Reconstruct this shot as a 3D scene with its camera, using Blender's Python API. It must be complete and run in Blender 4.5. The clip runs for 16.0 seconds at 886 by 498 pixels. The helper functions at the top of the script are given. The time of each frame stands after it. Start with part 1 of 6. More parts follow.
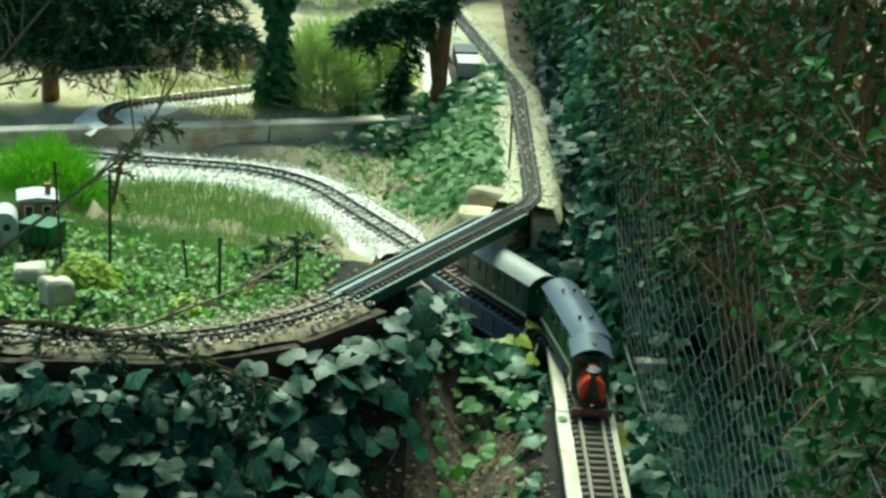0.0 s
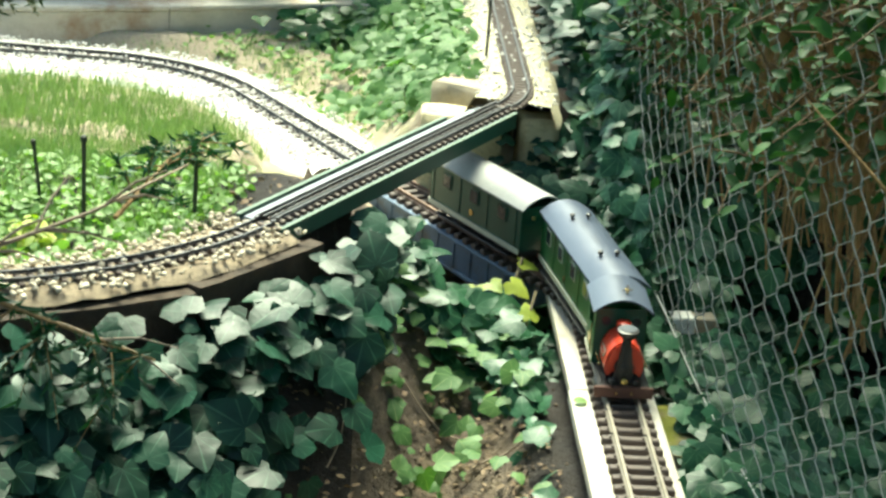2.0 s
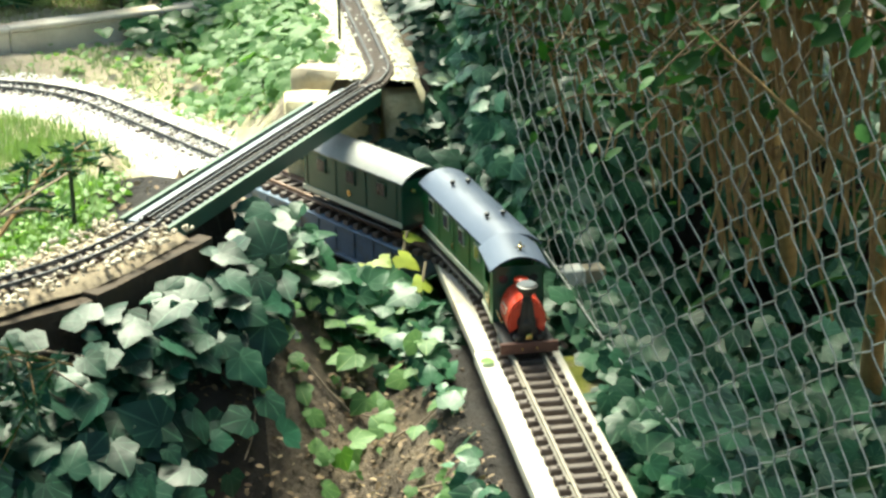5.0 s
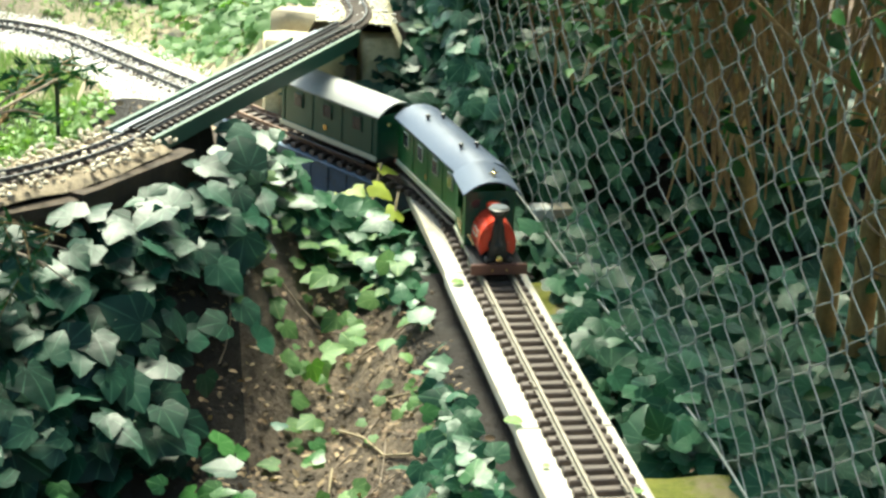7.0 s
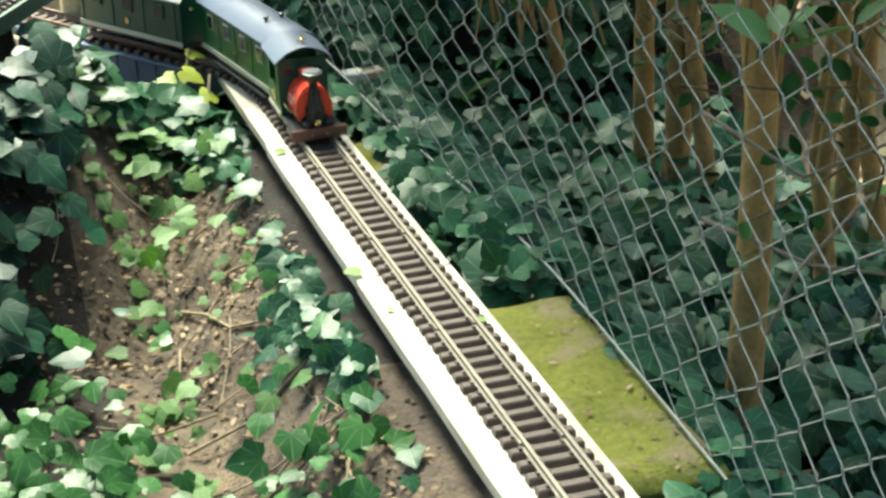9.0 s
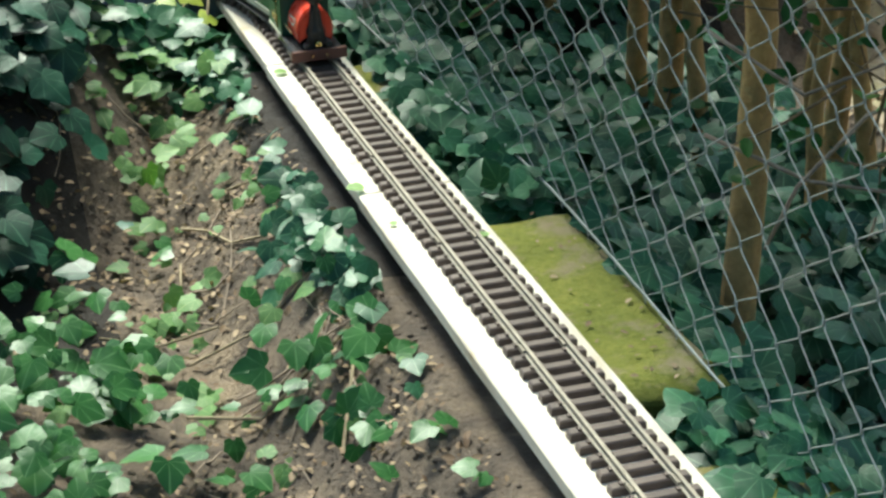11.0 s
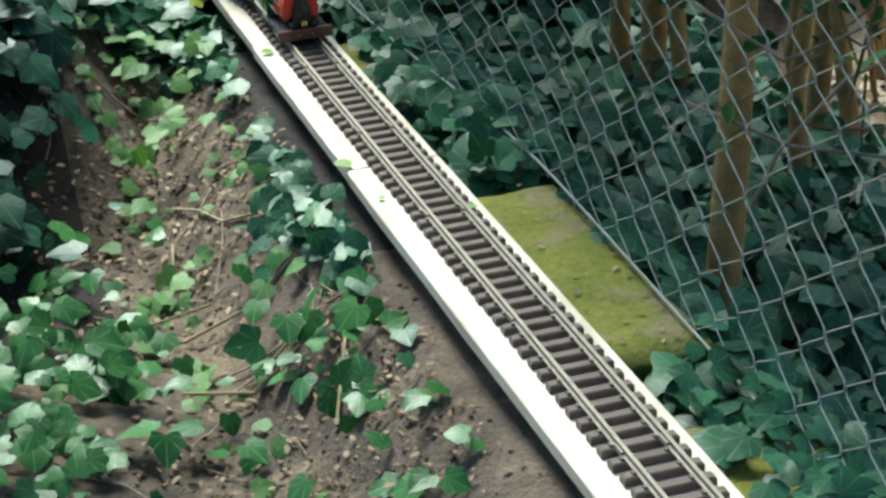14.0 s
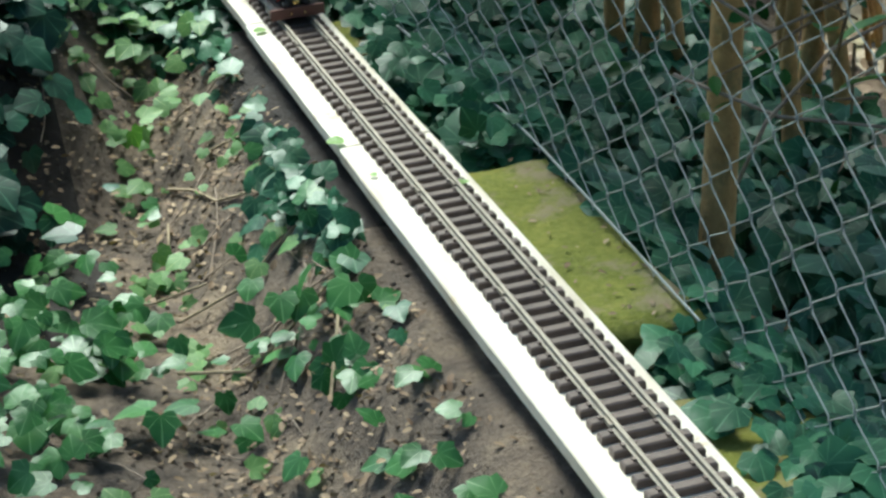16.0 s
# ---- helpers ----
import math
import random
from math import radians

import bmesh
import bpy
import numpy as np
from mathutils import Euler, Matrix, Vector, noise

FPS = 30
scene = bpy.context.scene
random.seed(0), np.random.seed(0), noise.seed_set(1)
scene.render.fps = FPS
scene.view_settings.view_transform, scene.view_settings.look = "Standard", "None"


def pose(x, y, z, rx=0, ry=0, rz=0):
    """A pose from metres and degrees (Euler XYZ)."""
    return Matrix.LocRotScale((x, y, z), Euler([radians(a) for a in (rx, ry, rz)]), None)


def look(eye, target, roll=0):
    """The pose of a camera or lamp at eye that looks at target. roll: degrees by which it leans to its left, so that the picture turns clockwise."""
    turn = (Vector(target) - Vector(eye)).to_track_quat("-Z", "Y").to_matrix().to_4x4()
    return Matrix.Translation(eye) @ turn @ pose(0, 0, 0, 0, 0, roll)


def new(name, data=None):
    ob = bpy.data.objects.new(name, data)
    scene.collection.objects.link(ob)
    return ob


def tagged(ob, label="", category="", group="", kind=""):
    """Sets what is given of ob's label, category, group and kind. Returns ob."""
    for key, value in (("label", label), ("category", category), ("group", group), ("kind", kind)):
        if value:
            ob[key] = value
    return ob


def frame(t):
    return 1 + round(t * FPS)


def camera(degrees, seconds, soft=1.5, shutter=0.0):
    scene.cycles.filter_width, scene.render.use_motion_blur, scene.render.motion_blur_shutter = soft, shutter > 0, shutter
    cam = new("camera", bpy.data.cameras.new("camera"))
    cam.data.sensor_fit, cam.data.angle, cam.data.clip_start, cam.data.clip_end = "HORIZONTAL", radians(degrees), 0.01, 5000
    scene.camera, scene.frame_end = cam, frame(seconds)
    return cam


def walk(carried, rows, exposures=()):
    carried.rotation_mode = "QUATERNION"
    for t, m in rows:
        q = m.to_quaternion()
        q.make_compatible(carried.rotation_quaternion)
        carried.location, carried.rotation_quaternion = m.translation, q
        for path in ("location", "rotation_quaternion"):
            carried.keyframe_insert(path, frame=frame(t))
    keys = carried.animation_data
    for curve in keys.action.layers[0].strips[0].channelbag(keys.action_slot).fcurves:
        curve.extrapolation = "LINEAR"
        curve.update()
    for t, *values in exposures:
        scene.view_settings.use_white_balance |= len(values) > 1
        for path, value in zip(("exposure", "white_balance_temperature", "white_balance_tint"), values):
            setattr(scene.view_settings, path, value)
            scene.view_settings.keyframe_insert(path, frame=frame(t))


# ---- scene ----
# Camera: seconds, x, y, z, heading to the right of +y, dip, lean
EXPO = 1.65
PATH = [
    (0, -0.405, -2.768, 1.669, 1.30, 19.20, 3.22),
    (0.5, -0.401, -2.535, 1.557, 1.90, 19.88, 3.06),
    (1, -0.414, -1.933, 1.321, 2.89, 20.05, 3.41),
    (1.5, -0.427, -1.553, 1.173, 3.66, 20.48, 4.64),
    (2, -0.427, -1.558, 1.177, 3.64, 20.52, 4.39),
    (2.5, -0.428, -1.557, 1.176, 3.71, 20.54, 4.37),
    (3, -0.427, -1.556, 1.173, 3.67, 20.51, 3.90),
    (5.5, -0.515, -1.571, 1.104, 8.95, 20.13, -1.37),
    (6, -0.529, -1.587, 1.059, 9.70, 19.61, 0.25),
    (6.5, -0.552, -1.635, 1.041, 10.27, 20.26, 2.87),
    (7, -0.555, -1.686, 1.035, 10.07, 19.80, 2.06),
    (7.5, -0.552, -1.720, 1.030, 10.51, 19.56, 2.04),
    (8, -0.566, -1.722, 1.014, 11.64, 20.86, -0.71),
    (8.5, -0.561, -1.726, 0.995, 14.46, 21.66, -2.19),
    (9, -0.569, -1.730, 0.979, 15.40, 22.51, -3.42),
    (9.5, -0.588, -1.735, 0.980, 15.82, 22.74, -2.73),
    (10, -0.604, -1.746, 0.969, 16.11, 23.60, -2.05),
    (12.5, -0.626, -1.796, 0.957, 16.33, 24.28, -3.01),
    (13, -0.622, -1.799, 0.962, 16.29, 24.44, -3.19),
    (13.5, -0.629, -1.801, 0.961, 16.48, 24.45, -2.96),
    (14, -0.628, -1.803, 0.960, 16.47, 24.48, -3.36),
    (14.5, -0.628, -1.804, 0.958, 16.51, 24.67, -3.75),
    (15, -0.622, -1.811, 0.957, 16.35, 24.87, -4.23),
    (15.5, -0.620, -1.811, 0.955, 16.32, 24.90, -4.23),
    (16, -0.608, -1.815, 0.963, 16.07, 25.19, -4.47),
]
cam = camera(24.9, 16.0, soft=2.8)
walk(cam, [(t, pose(x, y, z, 90 - dip, 0, -yaw) @ pose(0, 0, 0, 0, 0, lean)) for t, x, y, z, yaw, dip, lean in PATH],
     [(0, EXPO - 1.08, 6100, -34), (0.5, EXPO - 1.08, 6250, -32), (1.0, EXPO - 0.45, 6600, -26), (1.5, EXPO - 0.2, 6700, -18),
      (3, EXPO + 0.1, 7000, -8), (6, EXPO + 0.05, 6800, -8), (9, EXPO, 6700, -6), (12.5, EXPO - 0.5, 5900, -4), (16, EXPO - 0.52, 5800, -4)])

# ---- light: bright veiled sky, soft high sun from the open garden ----
world = bpy.data.worlds.new("sky")
scene.world = world
world.use_nodes = True
wn = world.node_tree.nodes
sky = wn.new("ShaderNodeTexSky")
sky.sky_type, sky.sun_disc = "NISHITA", False
sky.sun_elevation, sky.sun_rotation = radians(56), radians(-2)
sky.air_density, sky.dust_density = 1.2, 2.5
wn["Background"].inputs[1].default_value = 0.135
world.node_tree.links.new(sky.outputs[0], wn["Background"].inputs[0])
sun = new("sun", bpy.data.lights.new("sun", "SUN"))
sun.data.energy, sun.data.angle, sun.data.color = 4.6, radians(26), (1.0, 0.94, 0.83)
sun.matrix_world = look((-0.15, 4.0, 6.0), (0, 0, 0))


# ---- materials ----
def mat(name, rough=0.7, metal=0.0, spec=0.5):
    m = bpy.data.materials.new(name)
    m.use_nodes = True
    b = m.node_tree.nodes["Principled BSDF"]
    b.inputs["Roughness"].default_value, b.inputs["Metallic"].default_value = rough, metal
    b.inputs["Specular IOR Level"].default_value = spec
    return m, m.node_tree.nodes, m.node_tree.links, b


def world_noise(n, l, scale, detail=6.0, rough=0.6):
    g, t = n.new("ShaderNodeNewGeometry"), n.new("ShaderNodeTexNoise")
    l.new(g.outputs["Position"], t.inputs["Vector"])
    t.inputs["Scale"].default_value, t.inputs["Detail"].default_value, t.inputs["Roughness"].default_value = scale, detail, rough
    return t.outputs["Fac"]


def ramp(n, l, fac, stops):
    r = n.new("ShaderNodeValToRGB")
    e = r.color_ramp.elements
    while len(e) < len(stops):
        e.new(0.5)
    for k, (p, c) in zip(e, stops):
        k.position, k.color = p, (*c, 1)
    l.new(fac, r.inputs[0])
    return r.outputs[0]


def mix(n, l, fac, a, b, mode="MIX"):
    m = n.new("ShaderNodeMix")
    m.data_type, m.blend_type = "RGBA", mode
    for src, i in ((fac, 0), (a, 6), (b, 7)):
        if isinstance(src, (int, float)):
            m.inputs[i].default_value = src
        elif isinstance(src, tuple):
            m.inputs[i].default_value = (*src, 1)
        else:
            l.new(src, m.inputs[i])
    return m.outputs[2]


def bump(n, l, b, fac, strength, dist):
    k = n.new("ShaderNodeBump")
    k.inputs["Strength"].default_value, k.inputs["Distance"].default_value = strength, dist
    l.new(fac, k.inputs["Height"])
    l.new(k.outputs[0], b.inputs["Normal"])


def plain(name, dark, light, scale, rough=0.7, metal=0.0, bstr=0.3, bdist=0.002, spec=0.5, fine=6.0, stain=None):
    """A mottled surface: two colours at a coarse scale, grain at a fine one, stains if given."""
    m, n, l, b = mat(name, rough, metal, spec)
    coarse, grain = world_noise(n, l, scale, 5), world_noise(n, l, scale * fine, 4, 0.7)
    c = ramp(n, l, coarse, [(0.3, dark), (0.7, light)])
    c = mix(n, l, 0.35, c, ramp(n, l, grain, [(0.3, dark), (0.7, light)]))
    if stain:
        s = ramp(n, l, world_noise(n, l, scale * 0.6, 7, 0.7), [(0.52, (0, 0, 0)), (0.68, (1, 1, 1))])
        c = mix(n, l, s, c, stain)
    l.new(c, b.inputs["Base Color"])
    bump(n, l, b, grain, bstr, bdist)
    r = n.new("ShaderNodeMapRange")
    r.inputs[3].default_value, r.inputs[4].default_value = max(0.05, rough - 0.12), min(1, rough + 0.12)
    l.new(coarse, r.inputs[0])
    l.new(r.outputs[0], b.inputs["Roughness"])
    return m


def leaf_mat(name, dark, light, vein, rough, trans=0.25, veins=True, spec=0.3):
    """Glossy leaf: one colour per leaf, pale veins fanning from the stalk, light passing through."""
    m, n, l, b = mat(name, rough, 0.0, spec)
    g, oi = n.new("ShaderNodeNewGeometry"), n.new("ShaderNodeObjectInfo")
    add = n.new("ShaderNodeMath")
    add.operation = "ADD"
    l.new(g.outputs["Random Per Island"], add.inputs[0])
    l.new(oi.outputs["Random"], add.inputs[1])
    fr = n.new("ShaderNodeMath")
    fr.operation = "FRACT"
    l.new(add.outputs[0], fr.inputs[0])
    mid = tuple(0.66 * p + 0.34 * q for p, q in zip(dark, light))
    c = ramp(n, l, fr.outputs[0], [(0.0, dark), (0.62, mid), (1.0, light)])
    blotch = world_noise(n, l, 45, 3)
    c = mix(n, l, 0.3, c, ramp(n, l, blotch, [(0.3, dark), (0.7, light)]))
    if veins:
        uv, sx = n.new("ShaderNodeUVMap"), n.new("ShaderNodeSeparateXYZ")
        l.new(uv.outputs[0], sx.inputs[0])
        at = n.new("ShaderNodeMath")
        at.operation = "ARCTAN2"
        l.new(sx.outputs[0], at.inputs[0])
        l.new(sx.outputs[1], at.inputs[1])
        k = n.new("ShaderNodeMath")
        k.operation = "MULTIPLY"
        k.inputs[1].default_value = 9.0
        l.new(at.outputs[0], k.inputs[0])
        co = n.new("ShaderNodeMath")
        co.operation = "COSINE"
        l.new(k.outputs[0], co.inputs[0])
        vf = ramp(n, l, co.outputs[0], [(0.93, (0, 0, 0)), (1.0, (0.55, 0.55, 0.55))])
        c = mix(n, l, vf, c, vein)
    l.new(c, b.inputs["Base Color"])
    bump(n, l, b, world_noise(n, l, 120, 2), 0.25, 0.002)
    if trans:
        tr, ms = n.new("ShaderNodeBsdfTranslucent"), n.new("ShaderNodeMixShader")
        l.new(mix(n, l, 1.0, c, (1.2, 1.5, 0.5), "MULTIPLY"), tr.inputs[0])
        ms.inputs[0].default_value = trans
        l.new(b.outputs[0], ms.inputs[1])
        l.new(tr.outputs[0], ms.inputs[2])
        l.new(ms.outputs[0], n["Material Output"].inputs[0])
    return m


def board_mat():
    """Old white gloss paint: cream with age, long dirt streaks, bare tan patches where it has flaked."""
    m, n, l, b = mat("old_white_paint", 0.5)
    g, mp, t = n.new("ShaderNodeNewGeometry"), n.new("ShaderNodeMapping"), n.new("ShaderNodeTexNoise")
    mp.inputs["Scale"].default_value = (34, 5, 20)
    l.new(g.outputs["Position"], mp.inputs["Vector"])
    l.new(mp.outputs[0], t.inputs["Vector"])
    t.inputs["Scale"].default_value, t.inputs["Detail"].default_value = 1.0, 6
    c = ramp(n, l, world_noise(n, l, 7, 5), [(0.3, (0.52, 0.46, 0.36)), (0.7, (0.66, 0.62, 0.53))])
    c = mix(n, l, ramp(n, l, t.outputs["Fac"], [(0.48, (0, 0, 0)), (0.68, (0.8, 0.8, 0.8))]), c, (0.38, 0.32, 0.23))
    c = mix(n, l, ramp(n, l, world_noise(n, l, 11, 8, 0.75), [(0.58, (0, 0, 0)), (0.64, (0.85, 0.85, 0.85))]), c, (0.40, 0.30, 0.18))
    c = mix(n, l, ramp(n, l, world_noise(n, l, 150, 3, 0.7), [(0.66, (0, 0, 0)), (0.74, (0.8, 0.8, 0.8))]), c, (0.22, 0.17, 0.11))
    l.new(c, b.inputs["Base Color"])
    bump(n, l, b, world_noise(n, l, 60, 5, 0.7), 0.35, 0.0012)
    return m


def moss_mat():
    """Stone furred with yellow-green moss, worn through to grey-brown in places."""
    m, n, l, b = mat("mossy_slab", 0.95, 0.0, 0.2)
    fine = world_noise(n, l, 130, 4, 0.75)
    c = ramp(n, l, world_noise(n, l, 13, 6, 0.65), [(0.30, (0.075, 0.095, 0.014)), (0.50, (0.17, 0.185, 0.028)), (0.72, (0.27, 0.26, 0.055))])
    c = mix(n, l, 0.45, c, ramp(n, l, fine, [(0.3, (0.05, 0.06, 0.012)), (0.7, (0.22, 0.22, 0.06))]))
    c = mix(n, l, ramp(n, l, world_noise(n, l, 9, 7, 0.7), [(0.50, (0, 0, 0)), (0.60, (0.85, 0.85, 0.85))]), c, (0.22, 0.18, 0.11))
    l.new(c, b.inputs["Base Color"])
    bump(n, l, b, fine, 0.9, 0.006)
    return m


SOIL = plain("soil", (0.032, 0.023, 0.017), (0.150, 0.112, 0.080), 14, 0.95, bstr=0.9, bdist=0.012, fine=9, stain=(0.20, 0.15, 0.10))
LAWN = plain("dry_lawn", (0.27, 0.22, 0.14), (0.52, 0.44, 0.30), 9, 0.95, bstr=0.8, bdist=0.006, fine=12, stain=(0.16, 0.22, 0.07))
# near-black soil colour: the deep shade between ivy leaves is put into it
IVY_SHADE_SOIL = plain("ivy_shade_soil", (0.008, 0.006, 0.005), (0.026, 0.019, 0.014), 18, 0.95, bstr=0.9, bdist=0.010, fine=9)
PALE_SUNLIT_SOIL = plain("pale_sunlit_soil", (0.22, 0.17, 0.115), (0.46, 0.39, 0.28), 12, 0.95, bstr=0.8, bdist=0.006, fine=10, stain=(0.30, 0.30, 0.14))
IVY = leaf_mat("ivy_leaf", (0.0025, 0.018, 0.010), (0.014, 0.066, 0.036), (0.06, 0.15, 0.09), 0.44, 0.04, spec=0.24)
IVY_TEAL = leaf_mat("teal_ivy_leaf", (0.004, 0.032, 0.016), (0.044, 0.140, 0.062), (0.12, 0.24, 0.13), 0.42, 0.06, spec=0.24)
IVY_MID = leaf_mat("mid_ivy_leaf", (0.012, 0.060, 0.015), (0.055, 0.160, 0.040), (0.17, 0.30, 0.13), 0.38, 0.12, spec=0.24)
IVY_YOUNG = leaf_mat("young_ivy_leaf", (0.055, 0.135, 0.038), (0.14, 0.26, 0.08), (0.30, 0.42, 0.16), 0.55, 0.3)
HEDGE_LEAF = leaf_mat("hedge_leaf", (0.004, 0.024, 0.005), (0.046, 0.140, 0.024), (0.12, 0.2, 0.08), 0.46, 0.20, veins=False, spec=0.15)
YELLOW_LEAF = leaf_mat("yellow_leaf", (0.18, 0.26, 0.03), (0.42, 0.45, 0.07), (0.5, 0.5, 0.2), 0.5, 0.3, veins=False)
GRASS = leaf_mat("grass_blade", (0.14, 0.23, 0.085), (0.36, 0.46, 0.22), (0, 0, 0), 0.55, 0.15, veins=False)
PALE_BLADE = leaf_mat("pale_shrub_blade", (0.30, 0.36, 0.17), (0.56, 0.60, 0.35), (0, 0, 0), 0.6, 0.25, veins=False)
HERB = leaf_mat("herb_leaf", (0.09, 0.19, 0.045), (0.30, 0.42, 0.15), (0.2, 0.3, 0.1), 0.5, 0.3, veins=False)
CONIFER = leaf_mat("conifer_needle", (0.008, 0.038, 0.016), (0.026, 0.095, 0.034), (0, 0, 0), 0.5, 0.15, veins=False)
LITTER = leaf_mat("dead_leaf", (0.085, 0.045, 0.024), (0.36, 0.27, 0.17), (0, 0, 0), 0.7, 0.1, veins=False)
STALK = plain("ivy_stalk", (0.16, 0.12, 0.07), (0.34, 0.28, 0.17), 60, 0.8)
BARK = plain("bark", (0.10, 0.058, 0.021), (0.34, 0.21, 0.082), 30, 0.9, bstr=0.8, bdist=0.004, stain=(0.15, 0.13, 0.045))
TRUNK_BARK = plain("golden_bark", (0.20, 0.115, 0.035), (0.50, 0.31, 0.11), 22, 0.9, bstr=0.8, bdist=0.004, stain=(0.17, 0.15, 0.06))
TAN_TWIG = plain("tan_twig", (0.050, 0.032, 0.015), (0.20, 0.135, 0.065), 50, 0.85)
DRY_TWIG = plain("dry_twig", (0.13, 0.095, 0.07), (0.34, 0.27, 0.20), 50, 0.85)
WHITE_PAINT = plain("white_paint", (0.66, 0.64, 0.56), (0.82, 0.81, 0.75), 9, 0.55, bstr=0.25, bdist=0.001, stain=(0.58, 0.52, 0.40))
OLD_TIMBER = plain("old_timber", (0.018, 0.012, 0.008), (0.075, 0.050, 0.030), 18, 0.9, bstr=0.7, bdist=0.004)
PALE_WOOD = plain("pale_wood", (0.26, 0.21, 0.14), (0.45, 0.38, 0.27), 25, 0.8, bstr=0.4)
SANDSTONE = plain("yellow_block", (0.50, 0.42, 0.23), (0.74, 0.65, 0.41), 22, 0.85, bstr=0.5, stain=(0.25, 0.20, 0.11))
CONCRETE = plain("concrete", (0.36, 0.32, 0.26), (0.60, 0.55, 0.47), 9, 0.9, bstr=0.4, stain=(0.30, 0.19, 0.12))
BOARD_PAINT = board_mat()
MOSS = moss_mat()
BORDER_STONE = plain("border_stone", (0.20, 0.14, 0.10), (0.46, 0.37, 0.29), 20, 0.9, bstr=0.6, bdist=0.004)
GRAVEL = plain("white_gravel", (0.62, 0.58, 0.51), (0.88, 0.86, 0.82), 45, 0.9, bstr=0.6, bdist=0.004)
SLEEPER = plain("brown_sleeper", (0.045, 0.030, 0.024), (0.11, 0.078, 0.062), 40, 0.6, bstr=0.3, bdist=0.0008)
BRASS = plain("dull_brass", (0.17, 0.145, 0.11), (0.31, 0.27, 0.21), 60, 0.6, 0.2, bstr=0.1)
DARK_RAIL = plain("dark_rail", (0.05, 0.052, 0.055), (0.12, 0.12, 0.125), 60, 0.4, 0.6, bstr=0.1)
RUSTY_RAIL = plain("rusty_rail", (0.12, 0.075, 0.055), (0.25, 0.17, 0.13), 60, 0.5, 0.5, bstr=0.1)
GALV = plain("galvanised_wire", (0.19, 0.21, 0.19), (0.35, 0.37, 0.34), 80, 0.6, 0.1, bstr=0.1)
GIRDER = plain("blue_grey_paint", (0.06, 0.10, 0.16), (0.13, 0.19, 0.26), 25, 0.6, stain=(0.10, 0.10, 0.09))
BRIDGE_GREEN = plain("bridge_green", (0.012, 0.055, 0.04), (0.03, 0.10, 0.07), 30, 0.5)
WALKWAY = plain("walkway_grey", (0.12, 0.15, 0.19), (0.24, 0.28, 0.33), 40, 0.6)
RIM_GREEN = plain("lighter_green", (0.05, 0.10, 0.07), (0.12, 0.18, 0.13), 40, 0.6)
DECK = plain("deck_grey", (0.035, 0.045, 0.055), (0.08, 0.095, 0.11), 30, 0.75)
COACH_GREEN = plain("coach_green", (0.010, 0.085, 0.022), (0.018, 0.12, 0.035), 20, 0.35, bstr=0.05)
VAN_GREEN = plain("van_green", (0.008, 0.055, 0.035), (0.014, 0.075, 0.05), 20, 0.35, bstr=0.05)
ROOF_SLATE = plain("slate_roof_paint", (0.060, 0.078, 0.115), (0.085, 0.105, 0.150), 25, 0.36, bstr=0.05)
ROOF_GREY = plain("grey_roof_paint", (0.20, 0.205, 0.20), (0.28, 0.285, 0.28), 25, 0.5, bstr=0.05)
RED = plain("red_paint", (0.58, 0.045, 0.02), (0.68, 0.065, 0.03), 30, 0.3, bstr=0.03)
BLACK = plain("black_paint", (0.010, 0.010, 0.011), (0.025, 0.025, 0.026), 30, 0.4, bstr=0.05)
BROWN_BEAM = plain("brown_beam", (0.09, 0.035, 0.025), (0.15, 0.06, 0.04), 30, 0.5, bstr=0.05)
CREAM = plain("cream_trim", (0.45, 0.44, 0.33), (0.55, 0.54, 0.42), 30, 0.5, bstr=0.05)
DARK_GLASS = plain("dark_glass", (0.015, 0.018, 0.02), (0.03, 0.035, 0.04), 30, 0.08, bstr=0.0)
BRIGHT_BRASS = plain("bright_brass", (0.60, 0.44, 0.17), (0.72, 0.55, 0.25), 60, 0.25, 1.0, bstr=0.05)
STAKE = plain("dark_stake", (0.02, 0.025, 0.02), (0.06, 0.06, 0.045), 40, 0.7)
GREY_PAINT = plain("grey_paint", (0.35, 0.36, 0.37), (0.5, 0.51, 0.52), 25, 0.6)


# ---- building helpers ----
def part(name, bm, material, parent=None, label="", smooth=False):
    me = bpy.data.meshes.new(name)
    bm.to_mesh(me)
    bm.free()
    me.materials.append(material)
    if smooth:
        me.polygons.foreach_set("use_smooth", [True] * len(me.polygons))
        if smooth == "angle":
            me.set_sharp_from_angle(angle=radians(35))
    ob = new(name, me)
    if parent:
        ob.parent = parent
    return tagged(ob, label)


def empty(name, m=None, **tags):
    ob = new(name)
    ob.empty_display_size = 0.02
    if m is not None:
        ob.matrix_world = m
    return tagged(ob, **tags)


def box(x0, x1, y0, y1, z0, z1, bev=0.0, bm=None):
    own = bm is None
    bm = bm or bmesh.new()
    vs = [bm.verts.new(c) for c in ((x0, y0, z0), (x1, y0, z0), (x1, y1, z0), (x0, y1, z0), (x0, y0, z1), (x1, y0, z1), (x1, y1, z1), (x0, y1, z1))]
    for f in ((0, 3, 2, 1), (4, 5, 6, 7), (0, 1, 5, 4), (1, 2, 6, 5), (2, 3, 7, 6), (3, 0, 4, 7)):
        bm.faces.new([vs[i] for i in f])
    if bev and own:
        bmesh.ops.bevel(bm, geom=list(bm.edges), offset=bev, segments=1, affect="EDGES")
    return bm


